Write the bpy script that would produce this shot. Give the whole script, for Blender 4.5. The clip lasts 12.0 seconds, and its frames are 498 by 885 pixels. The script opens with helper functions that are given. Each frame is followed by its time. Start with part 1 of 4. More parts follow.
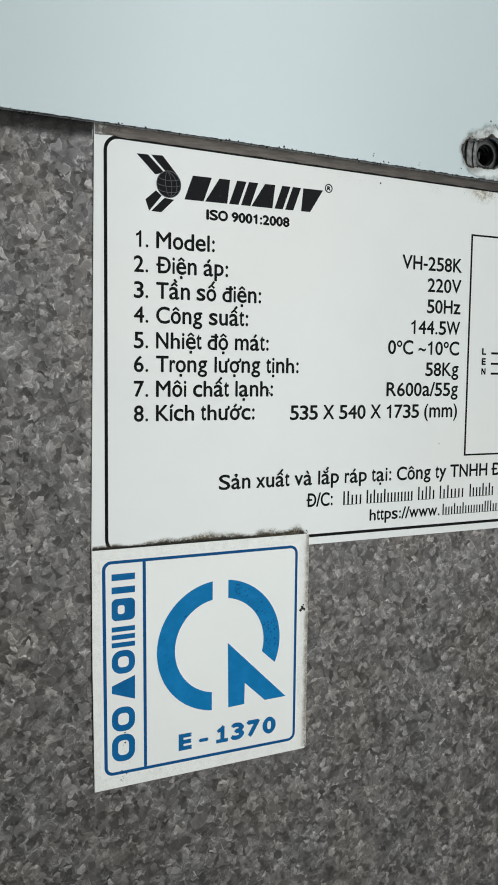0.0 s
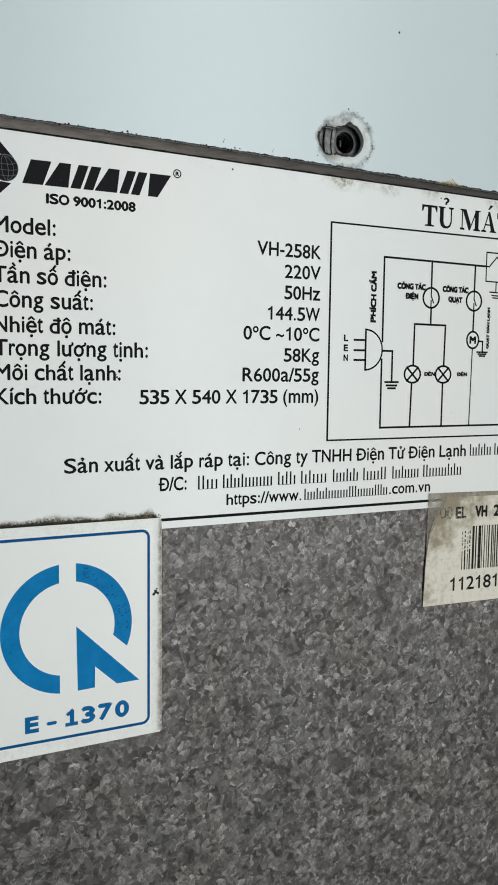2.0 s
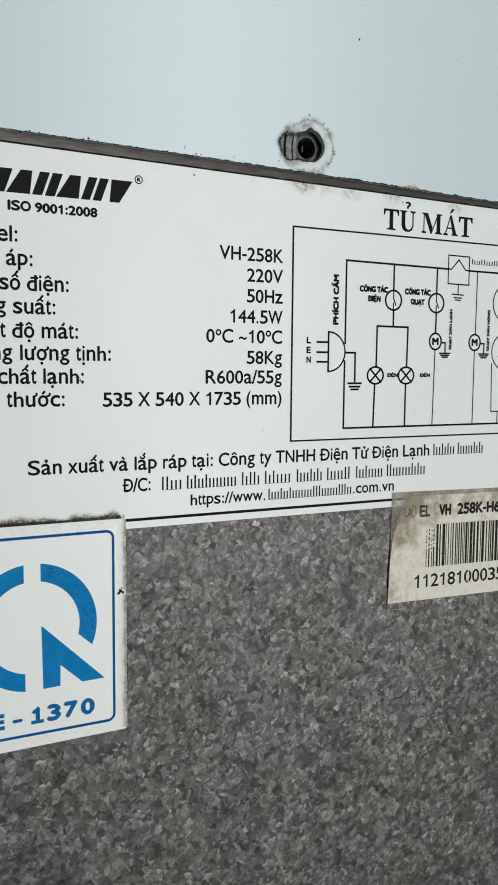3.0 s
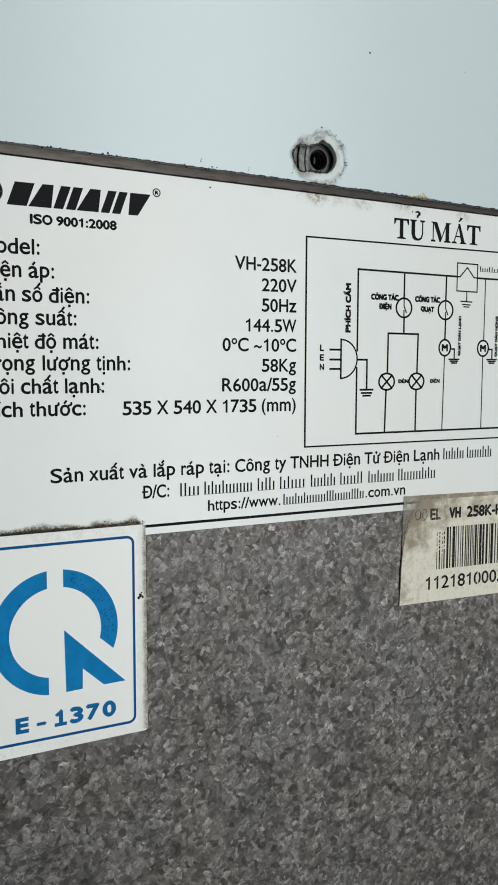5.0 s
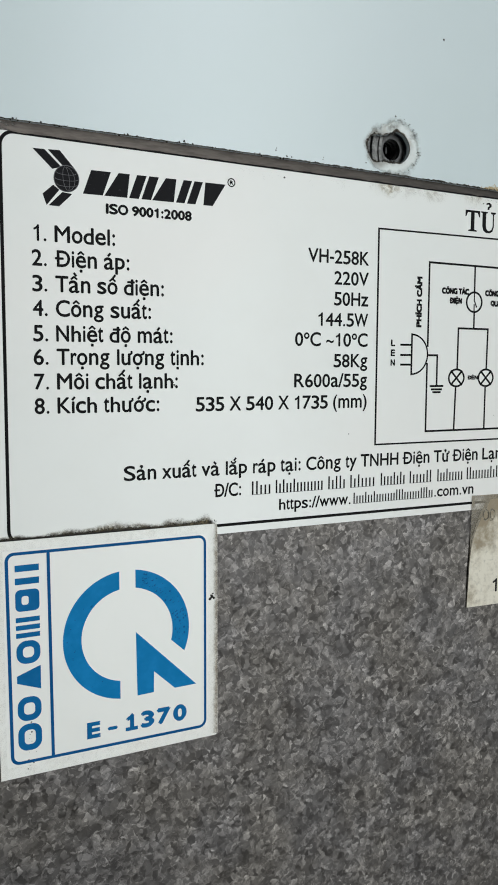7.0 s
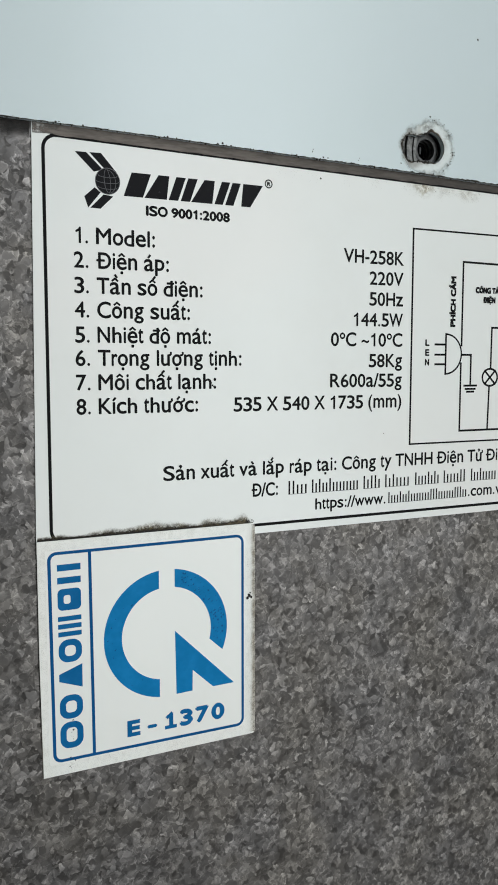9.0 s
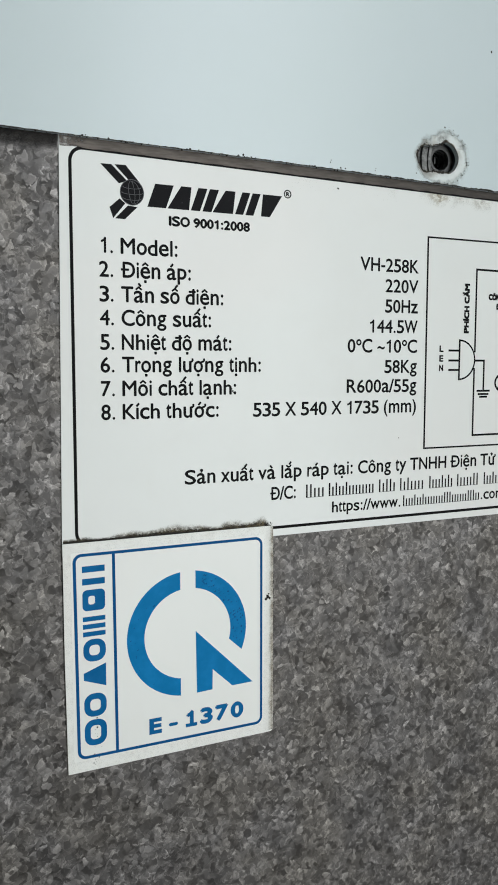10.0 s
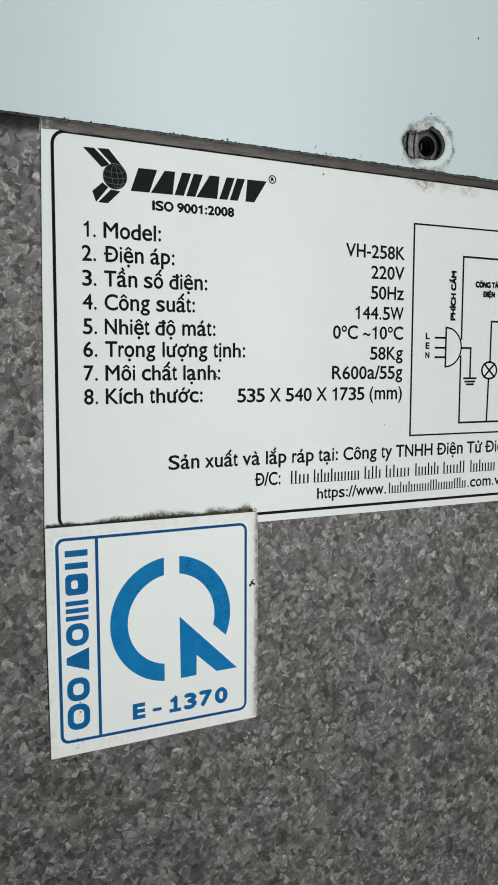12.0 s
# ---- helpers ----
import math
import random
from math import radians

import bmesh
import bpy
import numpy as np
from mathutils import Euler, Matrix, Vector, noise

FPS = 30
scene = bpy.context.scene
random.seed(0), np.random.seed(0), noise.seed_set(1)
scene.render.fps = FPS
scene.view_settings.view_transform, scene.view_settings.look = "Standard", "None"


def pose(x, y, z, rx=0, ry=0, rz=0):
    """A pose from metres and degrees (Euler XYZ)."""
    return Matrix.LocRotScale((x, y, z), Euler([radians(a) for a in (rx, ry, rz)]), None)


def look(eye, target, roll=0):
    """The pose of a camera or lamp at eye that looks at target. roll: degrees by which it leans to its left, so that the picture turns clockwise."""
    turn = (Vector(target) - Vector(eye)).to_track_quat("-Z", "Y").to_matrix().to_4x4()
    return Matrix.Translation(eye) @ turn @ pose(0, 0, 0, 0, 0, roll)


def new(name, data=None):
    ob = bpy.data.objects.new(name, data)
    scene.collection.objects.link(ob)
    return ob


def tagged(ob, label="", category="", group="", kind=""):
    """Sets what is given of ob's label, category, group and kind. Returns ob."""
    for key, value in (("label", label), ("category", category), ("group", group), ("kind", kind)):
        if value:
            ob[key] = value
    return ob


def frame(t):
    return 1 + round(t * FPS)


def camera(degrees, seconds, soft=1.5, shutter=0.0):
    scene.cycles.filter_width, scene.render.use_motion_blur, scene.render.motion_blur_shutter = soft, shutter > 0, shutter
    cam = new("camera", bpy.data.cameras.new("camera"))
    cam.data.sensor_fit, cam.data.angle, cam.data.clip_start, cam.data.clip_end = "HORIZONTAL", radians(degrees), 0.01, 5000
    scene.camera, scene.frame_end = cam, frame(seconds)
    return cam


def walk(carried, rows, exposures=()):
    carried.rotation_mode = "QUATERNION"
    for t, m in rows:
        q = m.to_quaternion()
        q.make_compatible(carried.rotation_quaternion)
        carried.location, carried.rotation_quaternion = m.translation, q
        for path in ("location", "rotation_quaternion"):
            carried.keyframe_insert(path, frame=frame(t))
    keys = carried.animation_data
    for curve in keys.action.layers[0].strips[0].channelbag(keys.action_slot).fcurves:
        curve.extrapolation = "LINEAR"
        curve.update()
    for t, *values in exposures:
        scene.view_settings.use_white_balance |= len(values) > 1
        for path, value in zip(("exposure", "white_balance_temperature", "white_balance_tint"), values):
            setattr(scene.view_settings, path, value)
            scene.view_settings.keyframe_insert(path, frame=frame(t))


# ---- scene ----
import functools

LENS = 33.304
cam = camera(LENS, 12.0, soft=1.75)
PATH = [
    (0.0, -0.05122, -0.19108, 1.49271, 84.897, -0.671, -24.726),
    (0.5, -0.04094, -0.19783, 1.49091, 84.913, -0.731, -24.639),
    (1.0, -0.03550, -0.20071, 1.49159, 84.787, -0.797, -24.796),
    (1.5, -0.02848, -0.20225, 1.48956, 84.654, -0.813, -25.148),
    (2.0, -0.02006, -0.20736, 1.48927, 84.873, -0.703, -25.789),
    (2.5, -0.01810, -0.20950, 1.48885, 84.834, -0.576, -26.273),
    (3.0, -0.01487, -0.21410, 1.49065, 84.719, -0.488, -26.457),
    (3.2, -0.01498, -0.21449, 1.49017, 84.889, -0.468, -26.495),
    (4.8, -0.02060, -0.21664, 1.49044, 84.718, -0.209, -26.923),
    (5.0, -0.02185, -0.21572, 1.49308, 84.681, -0.148, -26.722),
    (5.5, -0.02352, -0.21036, 1.49277, 84.686, -0.152, -26.655),
    (6.0, -0.03143, -0.20122, 1.49238, 84.597, -0.227, -26.696),
    (6.5, -0.03586, -0.19644, 1.48897, 84.559, -0.291, -26.790),
    (7.0, -0.03588, -0.20188, 1.49189, 84.624, -0.245, -26.361),
    (7.2, -0.03612, -0.20187, 1.49224, 84.602, -0.232, -26.216),
    (8.8, -0.04343, -0.19977, 1.49450, 84.270, -0.116, -25.925),
    (9.0, -0.04274, -0.19987, 1.49205, 84.601, -0.041, -25.622),
    (9.5, -0.04797, -0.20048, 1.49428, 84.553, -0.056, -25.592),
    (10.0, -0.04878, -0.20236, 1.49366, 84.613, -0.080, -25.418),
    (10.5, -0.04893, -0.20004, 1.49180, 84.557, -0.154, -25.528),
    (11.0, -0.04945, -0.20227, 1.49187, 84.537, -0.181, -25.539),
    (11.5, -0.04906, -0.20607, 1.49386, 84.566, -0.174, -25.290),
    (12.0, -0.04490, -0.20439, 1.49062, 84.409, -0.185, -25.376),
]
walk(cam, [(t, pose(x, y, z, rx, ry, rz)) for t, x, y, z, rx, ry, rz in PATH])

# ---- world and light ----
world = bpy.data.worlds.new("world")
scene.world = world
world.use_nodes = True
wn = world.node_tree.nodes
sky = wn.new("ShaderNodeTexSky")
sky.sky_type, sky.sun_disc = "NISHITA", False
sky.sun_elevation, sky.sun_rotation = radians(50), radians(150)
wn["Background"].inputs["Strength"].default_value = 0.12
world.node_tree.links.new(sky.outputs["Color"], wn["Background"].inputs["Color"])

sun_data = bpy.data.lights.new("sun", "SUN")
sun_data.energy, sun_data.angle, sun_data.color = 0.6, radians(12), (1.0, 0.96, 0.9)
sun = new("sun", sun_data)
sun.matrix_world = look((4.0, -6.0, 9.0), (0.3, 0.6, 0.0))

day_data = bpy.data.lights.new("daylight_opening", "AREA")
day_data.shape, day_data.size, day_data.size_y = "RECTANGLE", 1.15, 3.65
day_data.energy, day_data.color = 77.5, (0.945, 0.99, 0.985)
day = new("daylight_opening", day_data)
day.matrix_world = look((1.42, -3.12, 1.9), (1.3, 0.0, 1.85))
scene.view_settings.exposure = 0.0

# ---- materials ----
Z0 = 1.45        # height of the label's lower left corner


class Nodes:
    """A short way to write a node material."""

    def __init__(self, name):
        self.mat = bpy.data.materials.new(name)
        self.mat.use_nodes = True
        self.tree = self.mat.node_tree
        self.bsdf = self.tree.nodes["Principled BSDF"]
        self.coord = self.tree.nodes.new("ShaderNodeTexCoord").outputs["Object"]

    def put(self, socket, value):
        if isinstance(value, bpy.types.NodeSocket):
            self.tree.links.new(value, socket)
        else:
            socket.default_value = value

    def node(self, kind, out=0, settings=(), **inputs):
        n = self.tree.nodes.new(kind)
        for key, value in settings:
            if key == "distance":
                n.distance = value
            elif key == "operation":
                n.operation = value
            elif key == "feature":
                n.feature = value
            elif key == "data_type":
                n.data_type = value
            elif key == "blend_type":
                n.blend_type = value
        for key, value in inputs.items():
            key = key.replace("_", " ")
            self.put(n.inputs[int(key[1:])] if key[0] == "i" and key[1:].isdigit() else n.inputs[key], value)
        return n.outputs[out]

    def noise(self, scale, detail=3.0, rough=0.55, vec=None, out=0):
        return self.node("ShaderNodeTexNoise", out, Vector=vec or self.coord, Scale=scale, Detail=detail, Roughness=rough)

    def math(self, op, a, b=0.0, c=0.0):
        return self.node("ShaderNodeMath", 0, [("operation", op)], i0=a, i1=b, i2=c)

    def vmath(self, op, a, b, out=0):
        return self.node("ShaderNodeVectorMath", out, [("operation", op)], i0=a, i1=b)

    def span(self, value, a, b, lo=0.0, hi=1.0):
        n = self.tree.nodes.new("ShaderNodeMapRange")
        n.interpolation_type = "SMOOTHSTEP"
        for key, v in zip(("Value", "From Min", "From Max", "To Min", "To Max"), (value, a, b, lo, hi)):
            self.put(n.inputs[key], v)
        return n.outputs[0]

    def mix(self, f, a, b):
        n = self.tree.nodes.new("ShaderNodeMix")
        n.data_type = "RGBA"
        self.put(n.inputs[0], f)
        for k, v in ((6, a), (7, b)):
            self.put(n.inputs[k], (*v, 1) if isinstance(v, tuple) else v)
        return n.outputs[2]

    def axis(self, k):
        return self.node("ShaderNodeSeparateXYZ", k, Vector=self.coord)

    def bump(self, height, strength=0.2, distance=0.0002):
        return self.node("ShaderNodeBump", 0, Strength=strength, Distance=distance, Height=height)

    def done(self, color, rough=0.5, metal=0.0, normal=None, alpha=None, spec=0.5, coat=0.0):
        for key, v in (("Base Color", (*color, 1) if isinstance(color, tuple) else color), ("Roughness", rough), ("Metallic", metal),
                       ("Specular IOR Level", spec), ("Coat Weight", coat)):
            self.put(self.bsdf.inputs[key], v)
        if normal is not None:
            self.put(self.bsdf.inputs["Normal"], normal)
        if alpha is not None:
            self.put(self.bsdf.inputs["Alpha"], alpha)
        return self.mat


def galvanised():
    """Zinc spangle: bright angular flakes of several sizes in a darker ground, each with its own tone, slant and tilt."""
    n = Nodes("galvanised steel")
    half = (0.5, 0.5, 0.5)
    warp = n.vmath("MULTIPLY", n.vmath("SUBTRACT", n.noise(390, 1, 0.5, out=1), half), (0.0027, 0.0027, 0.0027))
    fray = n.vmath("MULTIPLY", n.vmath("SUBTRACT", n.noise(1700, 2, 0.6, out=1), half), (0.00042, 0.00042, 0.00042))
    p = n.vmath("ADD", n.coord, n.vmath("ADD", warp, fray))
    # the flakes lie aslant: the grid that seeds them is turned in the sheet's plane
    turn = n.node("ShaderNodeVectorRotate", 0, Vector=p, Axis=(0.2, 1.0, 0.1), Angle=0.6)

    def crystals(scale, out, kind):
        return n.node("ShaderNodeTexVoronoi", out, [("distance", kind)], Vector=turn, Scale=scale)

    def facet(scale, random_of, kind):
        """Each crystal brightens towards one side of its own."""
        way = n.vmath("SUBTRACT", random_of, half)
        return n.math("MULTIPLY", n.vmath("DOT_PRODUCT", n.vmath("SUBTRACT", turn, crystals(scale, 2, kind)), way, 1), scale)

    S, M, L = (1180.0, "MANHATTAN"), (590.0, "CHEBYCHEV"), (290.0, "EUCLIDEAN")
    small, mid, large = crystals(S[0], 1, S[1]), crystals(M[0], 1, M[1]), crystals(L[0], 1, L[1])
    a = n.node("ShaderNodeSeparateXYZ", 0, Vector=small)
    m = n.node("ShaderNodeSeparateXYZ", 1, Vector=mid)
    b = n.node("ShaderNodeSeparateXYZ", 2, Vector=large)
    broken = n.span(n.noise(150, 2), 0.36, 0.6)          # where the large crystals are broken into small ones
    coarse = n.math("ADD", n.math("MULTIPLY", n.math("SUBTRACT", b, 0.5), 0.4), n.math("MULTIPLY", facet(L[0], large, L[1]), 0.35))
    middle = n.math("ADD", n.math("MULTIPLY", n.math("SUBTRACT", m, 0.5), 0.75), n.math("MULTIPLY", facet(M[0], mid, M[1]), 0.9))
    fine = n.math("ADD", n.math("MULTIPLY", n.math("SUBTRACT", a, 0.5), 0.75), n.math("MULTIPLY", facet(S[0], small, S[1]), 0.8))
    v = n.math("ADD", n.math("MULTIPLY", coarse, n.math("SUBTRACT", 1.05, n.math("MULTIPLY", broken, 0.5))), middle)
    v = n.math("ADD", v, n.math("MULTIPLY", fine, n.math("ADD", 0.36, n.math("MULTIPLY", broken, 0.55))))
    # thin bright crests between some crystals
    crest = n.node("ShaderNodeTexVoronoi", 0, [("feature", "DISTANCE_TO_EDGE")], Vector=turn, Scale=590.0)
    crest = n.math("MULTIPLY", n.span(crest, 0.0, 0.09, 1.0, 0.0), n.span(n.noise(420, 2), 0.46, 0.62))
    v = n.math("ADD", v, n.math("MULTIPLY", crest, 0.42))
    v = n.math("ADD", v, n.math("MULTIPLY", n.math("SUBTRACT", n.noise(2600, 2, 0.6), 0.5), 0.22))
    v = n.math("ADD", v, n.math("MULTIPLY", n.math("SUBTRACT", n.noise(30, 4), 0.5), 0.2))
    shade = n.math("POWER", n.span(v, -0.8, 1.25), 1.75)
    cold = n.mix(shade, (0.078, 0.073, 0.072), (0.345, 0.323, 0.316))
    warm = n.mix(shade, (0.081, 0.073, 0.067), (0.35, 0.323, 0.297))
    color = n.mix(n.span(n.noise(38, 3, 0.6), 0.36, 0.64), cold, warm)
    tilt = n.vmath("ADD", n.vmath("MULTIPLY", n.vmath("SUBTRACT", mid, half), (0.26, 0.26, 0.26)), n.vmath("MULTIPLY", n.vmath("SUBTRACT", large, half), (0.12, 0.12, 0.12)))
    normal = n.vmath("NORMALIZE", n.vmath("ADD", n.node("ShaderNodeNewGeometry", 1), tilt), (0, 0, 0))
    return n.done(color, n.math("ADD", 0.4, n.math("MULTIPLY", b, 0.16)), 0.6, normal)


def white_paint():
    n = Nodes("white enamel")
    m = n.noise(7, 1)
    color = n.mix(n.span(m, 0.1, 0.9), (0.645, 0.737, 0.757), (0.680, 0.768, 0.783))
    # thin wiped film: paler and bluer in broad uneven patches
    film = n.span(n.noise(21, 5, 0.6), 0.3, 0.7, 0.0, 0.6)
    color = n.mix(film, color, (0.690, 0.772, 0.803))
    return n.done(color, 0.3, 0)


def label_white(name, light, dirty, amount=0.35):
    n = Nodes(name)
    tint = n.mix(n.span(n.noise(11, 2), 0.42, 0.66), light, (light[0] + 0.02, light[1] - 0.006, light[2] - 0.01))
    color = n.mix(n.span(n.noise(34, 5, 0.6), 0.45, 0.78, 0, amount), tint, dirty)
    color = n.mix(n.span(n.noise(300, 3, 0.7), 0.66, 0.8, 0, 0.25), color, dirty)
    return n.done(color, n.span(n.noise(20, 1), 0.1, 0.9, 0.3, 0.38), 0, n.bump(n.noise(160, 3), 0.06))


def ink(name, color, wear=0.0, worn=(0.7, 0.72, 0.72), rough=0.6, gloss=0.09):
    n = Nodes(name)
    if wear:
        mask = n.span(n.noise(1100, 4, 0.7), 0.75 - 0.3 * wear, 0.85 - 0.3 * wear)
        return n.done(n.mix(mask, color, worn), 0.6, spec=0.12)
    c = n.mix(n.span(n.noise(240, 4), 0.35, 0.75), color, tuple(0.004 + 1.15 * k for k in color))
    return n.done(c, rough, spec=gloss)


GALV, ENAMEL = galvanised(), white_paint()
LABEL = label_white("printed label", (0.883, 0.900, 0.879), (0.82, 0.82, 0.785))
STICKER = label_white("certificate sticker", (0.93, 0.935, 0.905), (0.85, 0.83, 0.765), 0.3)
BLACK = ink("black ink", (0.004, 0.004, 0.0045))
LOGO_INK = ink("scuffed black ink", (0.007, 0.007, 0.009), 0.45, (0.035, 0.032, 0.04))
FADED = ink("worn grey print", (0.05, 0.045, 0.038), 0.72, (0.30, 0.27, 0.21))
RUBBED = ink("rubbed print", (0.10, 0.085, 0.065), 0.95, (0.36, 0.32, 0.25))
BAR_INK = ink("thermal print", (0.012, 0.011, 0.010), 0.52, (0.36, 0.34, 0.29))
GREY_INK = ink("pale grey ink", (0.16, 0.16, 0.17))
BLUE = ink("blue ink", (0.002, 0.195, 0.47), rough=0.5, gloss=0.07)
DEEP_BLUE = ink("deep blue ink", (0.002, 0.13, 0.345), rough=0.5, gloss=0.07)
LINE_BLUE = ink("dark blue line ink", (0.0015, 0.085, 0.26), rough=0.5, gloss=0.07)
# painted shade and glints of the film's bubbles
BUBBLE_SHADE = ink("dark blue bubble shade", (0.002, 0.09, 0.27))
BUBBLE_GLINT = ink("pale blue bubble glints", (0.012, 0.25, 0.53))


def serial_paper():
    n = Nodes("yellowed sticker paper")
    soil = n.noise(120, 6, 0.65)
    high = n.span(n.axis(2), Z0 - 0.026, Z0 + 0.001, -0.12, 0.14)
    left = n.span(n.axis(0), 0.142, 0.172, 0.12, -0.1)
    m = n.math("ADD", soil, n.math("ADD", high, left))
    color = n.mix(n.span(m, 0.42, 0.72), (0.80, 0.75, 0.635), (0.31, 0.25, 0.165))
    color = n.mix(n.span(n.noise(700, 3), 0.5, 0.8, 0, 0.5), color, (0.36, 0.33, 0.27))
    return n.done(color, 0.6, 0, n.bump(n.noise(220, 4), 0.3))


def clear_film():
    n = Nodes("yellowed clear tape")
    return n.done(n.mix(n.noise(200, 3), (0.26, 0.22, 0.16), (0.5, 0.45, 0.36)), 0.35, 0, n.bump(n.noise(150, 4), 0.6), n.span(n.noise(190, 5, 0.65), 0.35, 0.68, 0.18, 0.6))


def edge_z(x):
    """Lower edge of the enamelled panel, in mm above the label's corner."""
    return 97.55 - 0.0085 * x - 0.00005 * x * x


def line_z(x):
    """The label's printed upper border."""
    return 95.55 - 0.0125 * x


def grime(name, color, kind):
    n = Nodes(name)
    fine = n.noise(1150 if kind == "ledge" else 750, 5, 0.7)
    if kind == "strip":
        # this strip's colour holds both grime and the shade below the panel
        drawn_out = n.vmath("MULTIPLY", n.coord, (0.16, 1.0, 1.0))
        streak = n.noise(900, 4, 0.65, drawn_out)
        solid = n.span(n.axis(0), -0.004, 0.013, -0.04, 0.3)
        alpha = n.span(n.math("ADD", n.math("MULTIPLY", n.math("ADD", fine, streak), 0.5), solid), 0.36, 0.66, 0.12, 0.96)
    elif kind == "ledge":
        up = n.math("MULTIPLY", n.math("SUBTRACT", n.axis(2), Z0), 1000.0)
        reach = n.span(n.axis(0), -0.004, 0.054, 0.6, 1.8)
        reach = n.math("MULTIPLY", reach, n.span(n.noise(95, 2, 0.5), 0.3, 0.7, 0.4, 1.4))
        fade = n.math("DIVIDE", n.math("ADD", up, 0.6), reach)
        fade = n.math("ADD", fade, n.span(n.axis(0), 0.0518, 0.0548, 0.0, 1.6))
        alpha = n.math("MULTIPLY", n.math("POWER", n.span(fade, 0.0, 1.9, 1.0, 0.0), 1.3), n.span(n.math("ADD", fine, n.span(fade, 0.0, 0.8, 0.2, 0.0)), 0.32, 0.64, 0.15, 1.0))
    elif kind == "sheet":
        # darkens up to the panel edge: the panel's shade painted into the film
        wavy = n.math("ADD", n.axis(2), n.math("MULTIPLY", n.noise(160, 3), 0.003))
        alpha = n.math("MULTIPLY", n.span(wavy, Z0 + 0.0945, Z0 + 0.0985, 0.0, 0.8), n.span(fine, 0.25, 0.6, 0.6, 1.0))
    else:
        alpha = n.math("MULTIPLY", n.span(n.noise(110, 3), 0.42, 0.72), n.span(n.noise(500, 5, 0.7), 0.3, 0.75, 0.0, 0.5))
        alpha = n.math("MULTIPLY", alpha, n.span(n.math("ADD", n.axis(2), n.math("MULTIPLY", n.axis(0), 0.0125)), Z0 + 0.0905, Z0 + 0.0945))
        alpha = n.math("MULTIPLY", alpha, n.span(n.axis(0), 0.085, 0.115, 0.08, 0.6))
        spot = n.span(n.vmath("DISTANCE", n.coord, (0.109, 0.0, Z0 + 0.0945), 1), 0.001, 0.0055, 0.42, 0.0)
        alpha = n.math("MAXIMUM", alpha, n.math("MULTIPLY", spot, n.span(n.noise(600, 5, 0.7), 0.35, 0.65)))
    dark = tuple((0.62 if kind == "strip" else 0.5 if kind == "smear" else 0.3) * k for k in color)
    if kind == "strip":
        color = n.mix(n.span(n.axis(0), 0.02, 0.15), color, tuple(0.42 * k for k in color))
        dark = n.mix(n.span(n.axis(0), 0.02, 0.15), dark, tuple(0.42 * k for k in dark))
    tone = n.mix(n.span(streak if kind == "strip" else n.noise(520, 4), 0.35, 0.65), dark, color)
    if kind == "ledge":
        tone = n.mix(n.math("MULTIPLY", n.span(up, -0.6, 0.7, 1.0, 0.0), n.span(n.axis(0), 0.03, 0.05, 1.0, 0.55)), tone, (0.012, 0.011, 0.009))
    return n.done(tone, 0.85, 0, None, alpha)


BAND_GRIME_SHADE = grime("brown edge grime with painted shade", (0.225, 0.195, 0.175), "strip")
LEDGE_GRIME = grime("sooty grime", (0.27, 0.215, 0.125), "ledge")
SHEET_DUST_SHADE = grime("dust film with painted shade", (0.05, 0.045, 0.042), "sheet")
SMEAR = grime("faint brown smear", (0.55, 0.43, 0.22), "smear")
def margin():
    n = Nodes("yellowed margin soil")
    alpha = n.math("MULTIPLY", n.span(n.noise(70, 3), 0.3, 0.75, 0.35, 1.0), n.span(n.noise(420, 4, 0.7), 0.3, 0.8, 0.01, 0.08))
    return n.done(n.mix(n.noise(300, 3), (0.74, 0.66, 0.50), (0.86, 0.82, 0.70)), 0.5, 0, None, alpha)


def edge_stain():
    n = Nodes("brown edge stain")
    inward = n.span(n.math("ADD", n.axis(0), n.math("MULTIPLY", n.noise(140, 3), 0.0012)), 0.0538, 0.0556, 0.0, 1.0)
    alpha = n.math("MULTIPLY", inward, n.span(n.noise(260, 4, 0.65), 0.3, 0.7, 0.12, 0.6))
    return n.done(n.mix(n.noise(400, 3), (0.30, 0.23, 0.15), (0.52, 0.44, 0.34)), 0.7, 0, None, alpha)


MARGIN, EDGE_STAIN = margin(), edge_stain()
SOIL = Nodes("dark crumbs").done((0.022, 0.02, 0.017), 0.9)


def plain(name, c0, c1, scale, rough=0.6, metal=0.0):
    n = Nodes(name)
    h = n.noise(scale, 6, 0.6)
    return n.done(n.mix(n.span(h, 0.3, 0.7), c0, c1), rough, metal, n.bump(h, 0.15, 0.002))


